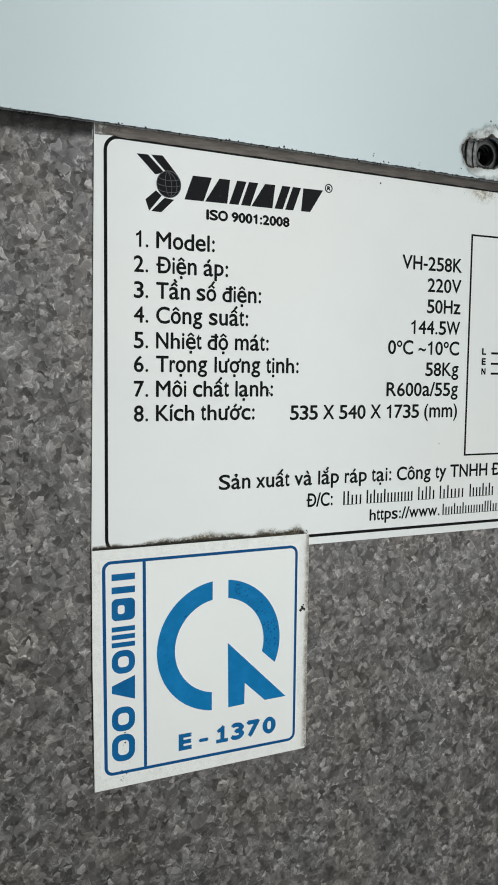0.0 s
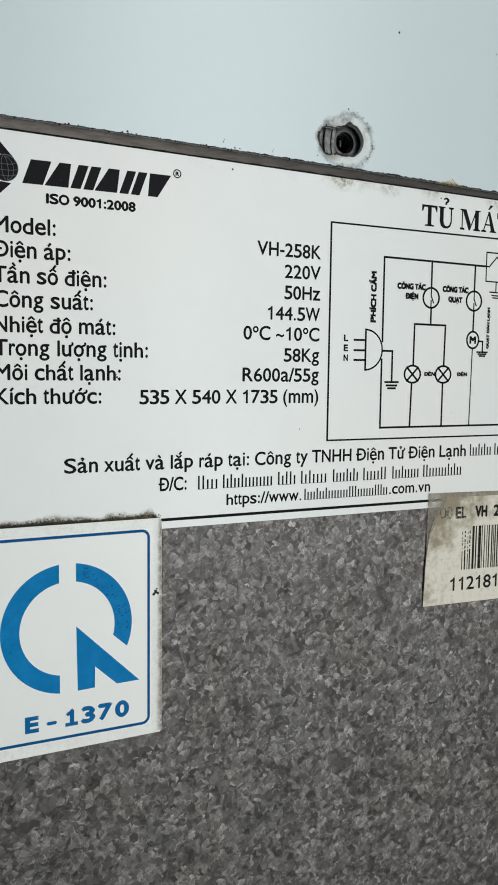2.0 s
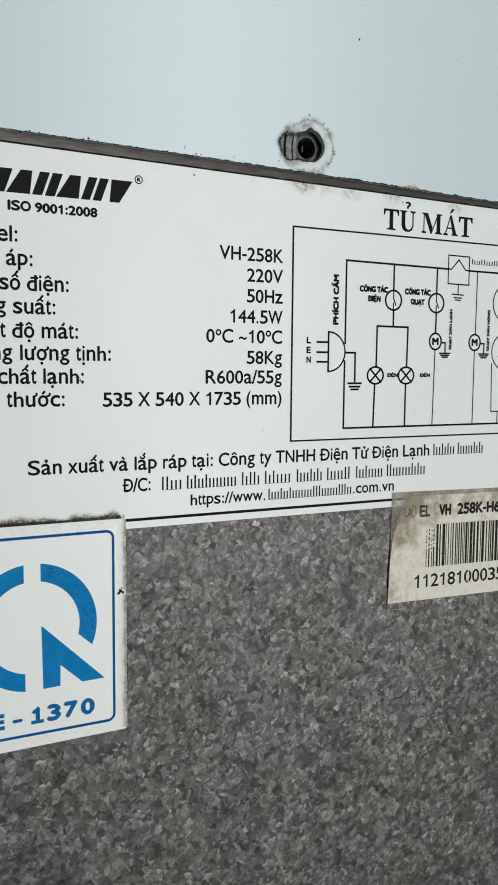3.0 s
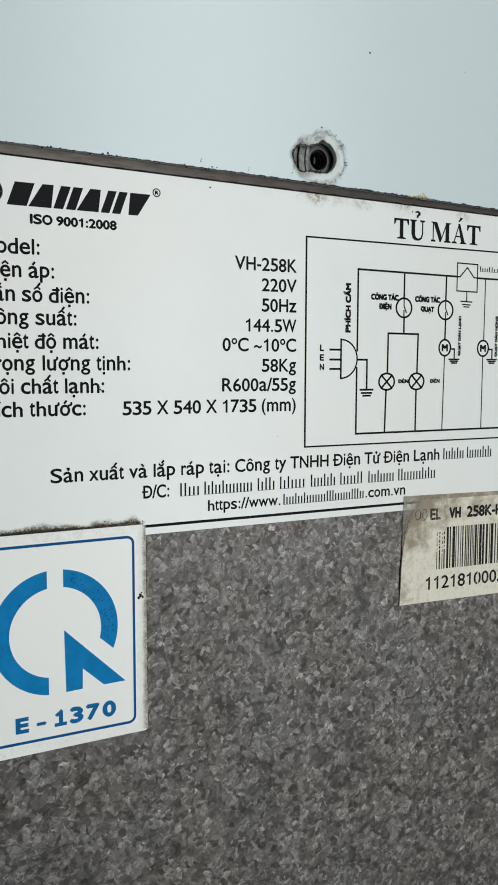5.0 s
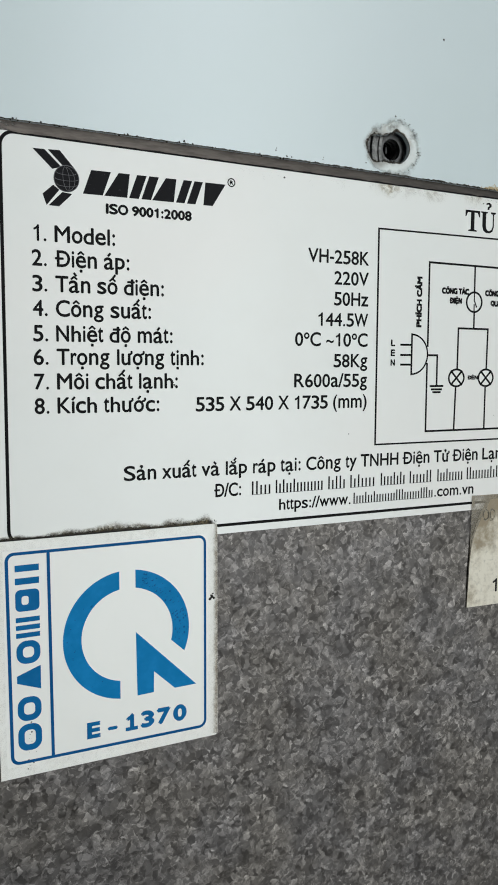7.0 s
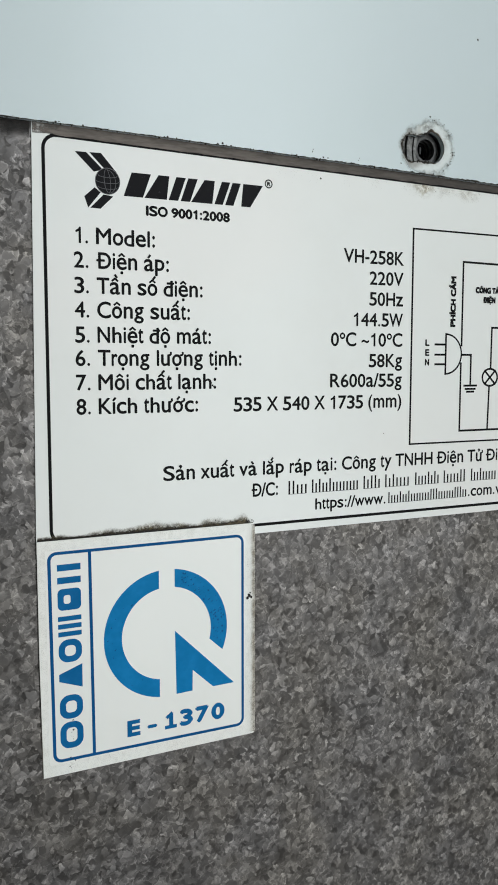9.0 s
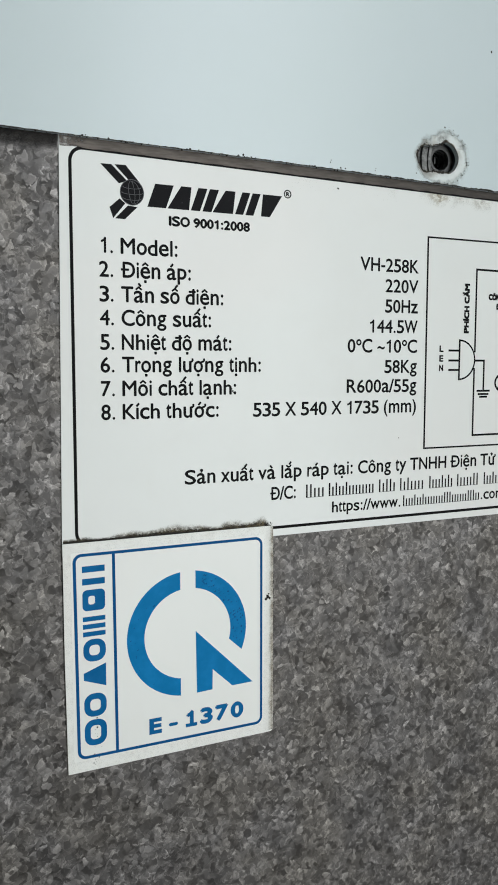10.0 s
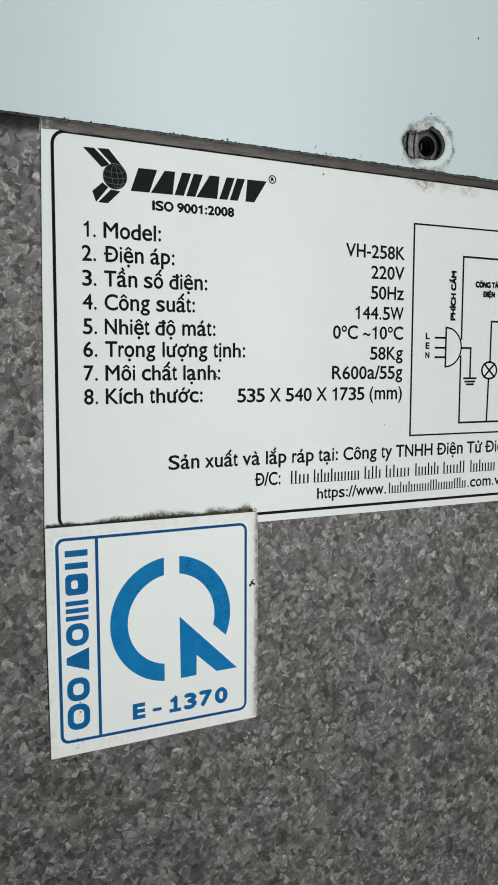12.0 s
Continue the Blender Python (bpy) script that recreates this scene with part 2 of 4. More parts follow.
def halo():
    n = Nodes("flaking white filler")
    h = n.noise(520, 5, 0.65)
    color = n.mix(n.span(n.noise(260, 4), 0.5, 0.75), (0.85, 0.90, 0.89), (0.68, 0.69, 0.65))
    one = n.math("SUBTRACT", n.vmath("DISTANCE", n.coord, (0.1104, -0.0014, Z0 + 0.1036), 1), 0.00425)
    two = n.math("SUBTRACT", n.vmath("DISTANCE", n.coord, (0.1041, -0.0014, Z0 + 0.1027), 1), 0.00375)
    away = n.math("ADD", n.math("MINIMUM", one, two), n.math("MULTIPLY", n.math("SUBTRACT", n.noise(330, 4), 0.5), 0.0042))
    # soiled on the rim, clean in the middle, and thinning out to nothing at its border
    color = n.mix(n.math("MULTIPLY", n.span(away, n.span(n.axis(0), 0.101, 0.109, 0.0006, -0.0006), n.span(n.axis(0), 0.101, 0.11, 0.003, 0.0013), 0.6, 0.0), n.span(n.axis(0), 0.1, 0.113, 1.0, 0.35)), color, (0.15, 0.105, 0.065))
    color = n.mix(n.math("MULTIPLY", n.span(away, 0.0022, 0.0031), n.span(n.noise(700, 4, 0.7), 0.4, 0.6, 0.1, 0.85)), color, (0.36, 0.36, 0.33))
    # sooty finger marks above the hole and beside its clean side
    for x, z, size in ((0.1086, 0.1098, 0.0034), (0.1165, 0.1075, 0.0026), (0.1035, 0.1085, 0.0022)):
        spot = n.span(n.vmath("DISTANCE", n.coord, (x, -0.0014, Z0 + z), 1), 0.0006, size, 0.75, 0.0)
        color = n.mix(n.math("MULTIPLY", spot, n.span(n.noise(620, 4, 0.7), 0.4, 0.6)), color, (0.13, 0.13, 0.12))
    alpha = n.math("MULTIPLY", n.span(away, n.span(n.axis(0), 0.099, 0.108, 0.0002, 0.0016), n.span(n.axis(0), 0.099, 0.108, 0.0022, 0.0046), 1.0, 0.0), n.span(n.axis(0), 0.098, 0.108, 0.5, 0.95))
    return n.done(color, 0.75, 0, n.bump(h, 0.5, 0.0003), alpha)


HALO = halo()
RUST = plain("pale yellow residue", (0.42, 0.27, 0.10), (0.74, 0.66, 0.46), 600, 0.7)
PLUG = plain("scratched grey plastic", (0.025, 0.025, 0.024), (0.27, 0.27, 0.26), 620, 0.4)
RIM_DIRT = plain("brown black dirt", (0.012, 0.011, 0.010), (0.10, 0.082, 0.062), 900, 0.9)
PLUG_DARK = plain("dark plastic", (0.012, 0.013, 0.014), (0.105, 0.105, 0.103), 520, 0.45)
BLACK_GAP = Nodes("dark cavity").done((0.006, 0.006, 0.006), 0.8)
WALL = plain("wall paint", (0.50, 0.50, 0.48), (0.58, 0.58, 0.56), 3, 0.8)
CEILING = plain("ceiling paint", (0.80, 0.80, 0.79), (0.85, 0.85, 0.84), 3, 0.85)
FLOOR = plain("concrete", (0.13, 0.125, 0.12), (0.20, 0.195, 0.19), 4, 0.7)
RUBBER = plain("black rubber", (0.015, 0.015, 0.015), (0.03, 0.03, 0.03), 90, 0.7)


# ---- mesh helpers: the label plane is x and z in mm, h is mm out of it towards the room ----
def at(x, z, h=0.0):
    return Vector((x / 1000, -h / 1000, Z0 + z / 1000))


def finish(name, bm, material, parent=None, label="", kind=""):
    bmesh.ops.recalc_face_normals(bm, faces=bm.faces)
    mesh = bpy.data.meshes.new(name)
    bm.to_mesh(mesh)
    bm.free()
    mesh.materials.append(material)
    ob = new(name, mesh)
    if parent is not None:
        ob.parent = parent
    return tagged(ob, label=label, kind=kind)


def part(name, bm, material, parent, label=""):
    return finish(name, bm, material, parent, label)


def thing(name, label, category, group=""):
    return tagged(new(name), label=label, category=category, group=group)


def prism(bm, points, h0, h1, to=at):
    """A flat plate with the given outline (x, z in mm) between two heights."""
    low = [bm.verts.new(to(x, z, h0)) for x, z in points]
    top = [bm.verts.new(to(x, z, h1)) for x, z in points]
    bm.faces.new(top), bm.faces.new(low[::-1])
    k = len(points)
    for i in range(k):
        bm.faces.new((low[i], low[(i + 1) % k], top[(i + 1) % k], top[i]))


def ribbon(bm, outer, inner, h0, h1, closed=True, to=at):
    """A band between two outlines of equal length."""
    k = len(outer)
    v = [[bm.verts.new(to(x, z, h)) for x, z in pts] for pts in (outer, inner) for h in (h0, h1)]
    ol, ot, il, it = v
    for i in range(k if closed else k - 1):
        j = (i + 1) % k
        bm.faces.new((ot[i], ot[j], it[j], it[i]))
        bm.faces.new((ol[i], ol[j], ot[j], ot[i]))
        bm.faces.new((il[j], il[i], it[i], it[j]))
        bm.faces.new((ol[j], ol[i], il[i], il[j]))
    if not closed:
        for i in (0, k - 1):
            bm.faces.new((ol[i], ot[i], it[i], il[i]))


def rounded(x0, z0, x1, z1, r, steps=6):
    pts = []
    for cx, cz, a0 in ((x1 - r, z1 - r, 0), (x0 + r, z1 - r, 90), (x0 + r, z0 + r, 180), (x1 - r, z0 + r, 270)):
        for i in range(steps + 1):
            a = radians(a0 + 90 * i / steps)
            pts.append((cx + r * math.cos(a), cz + r * math.sin(a)))
    return pts


def circle(cx, cz, rx, rz=None, steps=40, a0=0.0, a1=360.0):
    whole = abs(a1 - a0) >= 360
    rz = rx if rz is None else rz
    return [(cx + rx * math.cos(radians(a0 + (a1 - a0) * i / (steps if whole else steps - 1))),
             cz + rz * math.sin(radians(a0 + (a1 - a0) * i / (steps if whole else steps - 1)))) for i in range(steps)]


def ring(bm, cx, cz, rx, width, h0, h1, rz=None, steps=40):
    rz = rx if rz is None else rz
    ribbon(bm, circle(cx, cz, rx + width / 2, rz + width / 2, steps), circle(cx, cz, rx - width / 2, rz - width / 2, steps), h0, h1)


def stroke(bm, points, width, h0=0.0, h1=0.03, to=at):
    """A drawn line through the points; each piece lies a hair above the one before it."""
    for i, ((xa, za), (xb, zb)) in enumerate(zip(points, points[1:])):
        d = Vector((xb - xa, zb - za)).normalized() * width / 2
        up = h1 + 0.003 * (i % 4)
        prism(bm, [(xa - d.x - d.y, za - d.y + d.x), (xa - d.x + d.y, za - d.y - d.x), (xb + d.x + d.y, zb + d.y - d.x), (xb + d.x - d.y, zb + d.y + d.x)], h0, up, to)


def box(bm, a, b):
    """An upright box between two corners, in metres."""
    v = [bm.verts.new((x, y, z)) for x in (a[0], b[0]) for y in (a[1], b[1]) for z in (a[2], b[2])]
    for f in ((0, 1, 3, 2), (4, 6, 7, 5), (0, 4, 5, 1), (2, 3, 7, 6), (0, 2, 6, 4), (1, 5, 7, 3)):
        bm.faces.new([v[i] for i in f])




# Advances of a plain grotesque's letters in thousandths of its size, and the gaps before and after their strokes.
ADVANCES = {222: "il", 278: ".:/It", 333: "-()r", 400: "°", 500: "csvxyz", 556: "adeghnopu0123456789L", 584: "~", 611: "FTZ", 667: "ABEKPSVXY", 722: "CDHNRUw", 778: "GOQ", 833: "Mm", 944: "W"}
BEFORE = {-17: "/", 75: "BDEFHIKLMNPRU", 70: "hilmnru", 58: "p(~", 40: "-°CGOQSaego035689", 32: ")cds247", 101: "1", 87: ".:"}
AFTER = {-17: "/", 75: "GHIMNU", 62: ")dghilmnu~", 40: "-°(BCDEOPQRSaeops0235689", 24: "FLact47", 4: "Kr", 197: "1", 87: ".:"}


def spaced(groups, letter, usual):
    return next((k for k, members in groups.items() if letter in members), usual)


ROUND, TALL = "acegmnopqrsuvwxyz", "bdhkl"
# accented letters: the plain letter and its marks
MARKED = {"á": "a'", "à": "a`", "ả": "a?", "ạ": "a.", "ấ": "a^'", "ầ": "a^`", "ắ": "au'", "ệ": "e^.", "í": "i'", "ị": "i.", "ô": "o^", "ố": "o^'", "ộ": "o^.", "ọ": "o.",
          "ớ": "o+'", "ợ": "o+.", "ư": "u+", "ử": "u+?", "đ": "d-", "Đ": "D-", "Á": "A'", "À": "A`", "Ạ": "A.", "Ắ": "Au'", "È": "E`", "Ệ": "E^.", "Í": "I'", "Ô": "O^", "Ó": "O'"}


@functools.lru_cache(maxsize=None)
def outline_of(letter):
    """The built-in font's flat mesh of one letter: places and faces."""
    curve = bpy.data.curves.new("text", "FONT")
    curve.body, curve.size, curve.resolution_u = letter, 1.0, 4
    ob = bpy.data.objects.new("text", curve)
    scene.collection.objects.link(ob)
    graph = bpy.context.evaluated_depsgraph_get()
    graph.update()
    mesh = bpy.data.meshes.new_from_object(ob.evaluated_get(graph))
    places = [(v.co.x, v.co.y) for v in mesh.vertices]
    faces = [list(p.vertices) for p in mesh.polygons]
    bpy.data.objects.remove(ob)
    bpy.data.curves.remove(curve)
    bpy.data.meshes.remove(mesh)
    return places, faces


def tall_of(letter):
    """Feet and head of a letter, in thousandths."""
    if letter in "gpqy":
        return -214, 538
    if letter in ROUND:
        return (-12, 536) if letter in "aceos" else (0, 536) if letter in "mnr" else (-12, 523) if letter == "u" else (0, 523)
    if letter == "t":
        return -8, 668
    if letter in TALL or letter == "i":
        return (-12, 718) if letter == "d" else (0, 718)
    if letter.isdigit():
        return (0, 703) if letter in "1247" else (-14, 706)
    return {".": (0, 106), ":": (0, 516), "-": (232, 322), "~": (175, 330), "°": (375, 706), "/": (-19, 737), "(": (-207, 733), ")": (-207, 733),
            "C": (-15, 733), "G": (-15, 733), "O": (-15, 733), "Q": (-15, 733), "S": (-15, 733), "U": (-15, 718)}.get(letter, (0, 718))


def bar_of(points, width):
    """Quads along a line, for the marks over and under letters."""
    quads = []
    for (xa, za), (xb, zb) in zip(points, points[1:]):
        d = Vector((xb - xa, zb - za)).normalized() * width / 2
        e = d * 0.35
        quads.append([(xa - e.x - d.y, za - e.y + d.x), (xa - e.x + d.y, za - e.y - d.x), (xb + e.x + d.y, zb + e.y - d.x), (xb + e.x - d.y, zb + e.y + d.x)])
    return quads


def glyph(c):
    """One letter with its marks: flat polygons in thousandths, and its advance."""
    base, marks = (MARKED[c][0], MARKED[c][1:]) if c in MARKED else (c, "")
    step = spaced(ADVANCES, base, 556)
    left, right = spaced(BEFORE, base, 14), step - spaced(AFTER, base, 14)
    polygons = []
    if base == "1":
        polygons.append([(271, 0), (359, 0), (359, 703), (297, 703), (262, 645), (200, 595), (101, 555), (101, 480), (200, 512), (271, 556)])
    elif base == "i" and "'" in marks:
        polygons.append([(left, 0), (right, 0), (right, 523), (left, 523)])
    else:
        places, faces = outline_of(base)
        xs, zs = [p[0] for p in places], [p[1] for p in places]
        low, high = tall_of(base)
        fit = [(left + (x - min(xs)) / (max(xs) - min(xs)) * (right - left), low + (z - min(zs)) / (max(zs) - min(zs)) * (high - low)) for x, z in places]
        polygons += [[fit[i] for i in f] for f in faces]
    m, up = (left + right) / 2, 195 if base.isupper() else 0
    for k, mark in enumerate(marks):
        over = up + (150 if k and marks[0] in "^u" else 0)
        aside = 70 if over > up else 0
        if mark == "^":
            polygons += bar_of([(m - 135, 605 + up), (m, 715 + up), (m + 135, 605 + up)], 62)
        elif mark == "u":
            polygons += bar_of([(m - 125, 705 + up), (m - 80, 630 + up), (m, 608 + up), (m + 80, 630 + up), (m + 125, 705 + up)], 60)
        elif mark == "'":
            polygons += bar_of([(m - 30 + aside, 615 + over), (m + 65 + aside, 728 + over)], 78)
        elif mark == "`":
            polygons += bar_of([(m - 65 + aside, 728 + over), (m + 30 + aside, 615 + over)], 78)
        elif mark == "?":
            polygons += bar_of([(m - 62, 700 + up), (m - 10, 738 + up), (m + 52, 715 + up), (m + 45, 668 + up), (m + 2, 640 + up), (m + 2, 598 + up)], 52)
        elif mark == ".":
            polygons.append([(m - 50, -205), (m + 50, -205), (m + 50, -102), (m - 50, -102)])
        elif mark == "+":
            polygons += bar_of([(right - 65, 488), (right + 35, 512), (right + 78, 560), (right + 70, 640)], 66)
            step += 46
        elif mark == "-":
            polygons.append([(-14, 330), (370, 330), (370, 402), (-14, 402)] if base == "D" else [(right - 290, 560), (right + 62, 560), (right + 62, 630), (right - 290, 630)])
    return polygons, step


def letters(body, x0, x1, base, cap, h, bold, turned, slope):
    """One word as a flat mesh from x0 to x1 with its feet at base; turned: it reads upwards from x0 to x1 along z with its feet at x = base.
    bold thickens the strokes, as a share of the letter's height."""
    pen, polygons = 0.0, []
    for c in body:
        shapes, step = glyph(c)
        polygons += [[(pen + x, z, 0.0008 * k if c in MARKED or c == "1" else 0.0) for x, z in shape] for k, shape in enumerate(shapes)]
        pen += step
    lo, hi = min(p[0] for q in polygons for p in q), max(p[0] for q in polygons for p in q)
    out = bmesh.new()
    d = bold * cap
    shifts = ((0, 0), (d, 0), (-d, 0), (0, d), (0, -d)) if bold else ((0, 0),)
    if bold > 0.07:
        e = 0.85 * d
        shifts = ((0, 0), (e, e), (-e, e), (e, -e), (-e, -e))
    for k, (dx, dz) in enumerate(shifts):
        made = {}
        for shape in polygons:
            ring_of = []
            for x, z, lift in shape:
                if (x, z, lift) not in made:
                    along = x0 + d + (x - lo) / (hi - lo) * (x1 - x0 - 2 * d) + dx
                    up = d + z / 718 * (cap - 2 * d) + dz
                    made[x, z, lift] = out.verts.new(at(base - up, along, h + 0.002 * k + lift) if turned else at(along, base + up + slope * (along - x0), h + 0.002 * k + lift))
                ring_of.append(made[x, z, lift])
            if len(set(ring_of)) == len(ring_of) and out.faces.get(ring_of) is None:
                out.faces.new(ring_of)
    return out


def words(name, body, x0, x1, base, cap, parent, material=None, label="", bold=0.024, turned=False, slope=0.0, h=0.03, apart=False):
    """A line of print from x0 to x1: each word of it a part of its own, or each letter where they stand apart."""
    pen, runs = 0.0, []
    for word in body.split(" "):
        for run in word if apart else (word,):
            marks = []
            for c in run:
                shapes, step = glyph(c)
                marks += [pen + x for shape in shapes for x, _ in shape]
                pen += step
            runs.append((run, min(marks), max(marks)))
        pen += 278
    d, lo, hi = bold * cap, min(r[1] for r in runs), max(r[2] for r in runs)
    size = (x1 - x0 - 2 * d) / (hi - lo)
    for run, first, last in runs:
        xa, xb = x0 + (first - lo) * size, x0 + 2 * d + (last - lo) * size
        part(name, letters(run, xa, xb, base + slope * (xa - x0), cap, h, bold, turned, slope), material or BLACK, parent, label)


def blobs(bm, spots, rng, h):
    """Small crumbs: low uneven domes at (x, z, size)."""
    for x, z, s in spots:
        k = rng.randint(5, 8)
        a0 = rng.random() * 6.28
        rim = [at(x + s * rng.uniform(0.5, 1.0) * math.cos(a0 + 6.283 * i / k), z + s * rng.uniform(0.45, 1.0) * math.sin(a0 + 6.283 * i / k), h) for i in range(k)]
        rim = [bm.verts.new(p) for p in rim]
        tip = bm.verts.new(at(x, z, h + 0.45 * s))
        for i in range(k):
            bm.faces.new((rim[i], rim[(i + 1) % k], tip))


# ---- the room ----
X0, X1, Y0, Y1, H = -2.2, 2.9, -3.2, 1.1, 3.9
bm = bmesh.new()
box(bm, (X0 - 0.2, Y0 - 0.2, -0.12), (X1 + 0.2, Y1 + 0.2, 0.0))
finish("floor", bm, FLOOR, label="plain grey concrete floor under the refrigerator", kind="structure")
bm = bmesh.new()
box(bm, (X0 - 0.2, Y0 - 0.2, H), (X1 + 0.2, Y1 + 0.2, H + 0.15))
finish("ceiling", bm, CEILING, label="plain white painted ceiling", kind="structure")
for name, a, b in (("wall_north", (X0 - 0.2, Y1, 0), (X1 + 0.2, Y1 + 0.2, H)), ("wall_west", (X0 - 0.2, Y0, 0), (X0, Y1, H)), ("wall_east", (X1, Y0, 0), (X1 + 0.2, Y1, H))):
    bm = bmesh.new()
    box(bm, a, b)
    finish(name, bm, WALL, label="plain painted wall closing the room", kind="structure")
bm = bmesh.new()
OX0, OX1, OZ0, OZ1 = 0.82, 2.02, 0.0, 3.8
box(bm, (X0 - 0.2, Y0 - 0.2, 0), (OX0, Y0, H))
box(bm, (OX1, Y0 - 0.2, 0), (X1 + 0.2, Y0, H))
box(bm, (OX0, Y0 - 0.2, OZ1), (OX1, Y0, H))
finish("wall_south", bm, WALL, label="painted wall with a tall open daylight opening", kind="structure")
bm = bmesh.new()
box(bm, (-60, -60, -0.5), (60, 60, -0.14))
finish("ground", bm, FLOOR, label="plain grey paved ground outside", kind="structure")

# ---- the refrigerator ----
FX0, FX1, DEPTH, TOP = -0.165, 0.370, 0.54, 1.735
fridge = thing("refrigerator", "tall refrigerator with spangled galvanised steel back and white upper panel", "refrigerator")
bm = bmesh.new()
box(bm, (FX0, 0.014, 0.06), (FX1, DEPTH, TOP))
bmesh.ops.bevel(bm, geom=list(bm.edges), offset=0.006, segments=3, affect="EDGES")
part("cabinet", bm, ENAMEL, fridge, "white enamelled cabinet")
for fx in (FX0 + 0.05, FX1 - 0.05):
    for fy in (0.07, DEPTH - 0.06):
        bm = bmesh.new()
        bmesh.ops.create_cone(bm, cap_ends=True, segments=20, radius1=0.022, radius2=0.016, depth=0.062, matrix=Matrix.Translation((fx, fy, 0.031)))
        part("foot", bm, RUBBER, fridge, "black rubber foot")

# galvanised back sheet: a shallow pan with folded flanges
bm = bmesh.new()
prism(bm, [(FX0 * 1000 + 4, 70 - Z0 * 1000), (FX1 * 1000 - 4, 70 - Z0 * 1000), (FX1 * 1000 - 4, 98.6), (FX0 * 1000 + 4, 98.6)], -1.1, -0.3)
part("back_panel", bm, GALV, fridge, "spangled galvanised steel sheet")
for xa in (FX0 * 1000 + 4, FX1 * 1000 - 5):
    bm = bmesh.new()
    prism(bm, [(xa, 70 - Z0 * 1000), (xa + 1, 70 - Z0 * 1000), (xa + 1, 98.6), (xa, 98.6)], -15, -1.1)
    part("flange", bm, GALV, fridge)

# white upper panel with a worn oblong screw hole
HX, HZ = 110.4, 103.6
PX0, PX1, PTOP = FX0 * 1000 + 2, FX1 * 1000 - 2, (TOP - Z0) * 1000 - 8
corners = [(PX0, PTOP), (PX1, PTOP), (PX0, edge_z(PX0)), (PX1, edge_z(PX1))]
angles = sorted([radians(5 * i - 180) for i in range(72)] + [math.atan2(z - HZ, x - HX) for x, z in corners]
                + [math.atan2(edge_z(x) - HZ, x - HX) for x in range(-60, 240, 20)])
hole, outline = [], []
for a in angles:
    c, s = math.cos(a), math.sin(a)
    # the farthest rim of three overlapping round openings along this ray
    r = 4.25 + 0.05 * math.sin(5 * a + 1)
    for ox, oz, r2 in ((-6.5, -0.7, 3.7), (-3.4, -0.5, 3.75)):
        bq = c * ox + s * oz
        disc = bq * bq - (ox * ox + oz * oz - r2 * r2)
        r = max(r, bq + math.sqrt(disc) if disc > 0 else 0)
    r += 0.14 * math.sin(9 * a) * (1 if c < 0.2 else 0.15)
    hole.append((HX + r * c, HZ + r * s))
    reach = [(PX1 - HX) / c if c > 1e-9 else (PX0 - HX) / c if c < -1e-9 else 1e9, (PTOP - HZ) / s if s > 1e-9 else 1e9]
    if s < 0:
        near, far = 0.0, 600.0
        for _ in range(50):
            mid = (near + far) / 2
            near, far = (mid, far) if HZ + mid * s > edge_z(HX + mid * c) else (near, mid)
        reach.append(near)
    outline.append((HX + min(reach) * c, HZ + min(reach) * s))
rng = random.Random(4)
bm = bmesh.new()
ribbon(bm, outline, hole, 0.12, 1.4)
upper = part("upper_panel", bm, ENAMEL, fridge, "glossy white enamelled sheet with a dirty chipped lower edge")

# crumbs of dirt along the panel's lower edge
rng = random.Random(7)
bm = bmesh.new()
spots = []
for _ in range(420):
    x = rng.uniform(-40, 230)
    spots.append((x, edge_z(x) + rng.gauss(0.02, 0.13), rng.choice((0.1, 0.14, 0.18, 0.18, 0.26, 0.38))))
blobs(bm, spots, rng, 1.38)
spots = [(71.2, 98.4, 0.3), (71.4, 99.0, 0.2), (85.8, 97.6, 0.2), (86.0, 98.2, 0.16), (126.2, 135.9, 0.5), (162.5, 135.9, 0.25), (45.0, 97.6, 0.45), (74.5, 97.3, 0.4), (76.0, 97.2, 0.32),
         (117.2, 101.8, 0.45), (116.3, 99.3, 0.4), (115.2, 107.0, 0.3), (109.6, 112.2, 0.42), (112.8, 98.3, 0.25), (103.2, 107.2, 0.55), (102.4, 106.8, 0.6), (104.6, 106.9, 0.45), (105.7, 106.9, 0.4), (102.3, 107.8, 0.35), (106.5, 98.4, 0.3), (99.9, 98.3, 0.3)]
blobs(bm, spots, rng, 1.4)
part("dirt", bm, SOIL, fridge, "black crumbs of dirt")["kind"] = "stuff"

# a thin dark rim of grime on the edge itself
bm = bmesh.new()
xs = [-60 + 0.9 * i for i in range(330)]
rng = random.Random(3)
up = [(x, edge_z(x) + 0.05 + (0.14 + 0.3 * min(1, max(0, (x - 30) / 90))) * rng.random() ** 1.6) for x in xs]
lo = [(x, edge_z(x) - 0.06) for x in xs]
ribbon(bm, up, lo, 1.3, 1.43, closed=False)
part("edge_grime", bm, SOIL, fridge, "dark grimy sheet edge")

# dust on the bare steel, with the panel's shade painted in under its edge
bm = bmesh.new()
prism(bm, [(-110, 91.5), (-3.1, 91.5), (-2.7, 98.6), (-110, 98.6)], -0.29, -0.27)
part("steel_dust_shade", bm, SHEET_DUST_SHADE, fridge, "dust and painted shade under the panel edge")

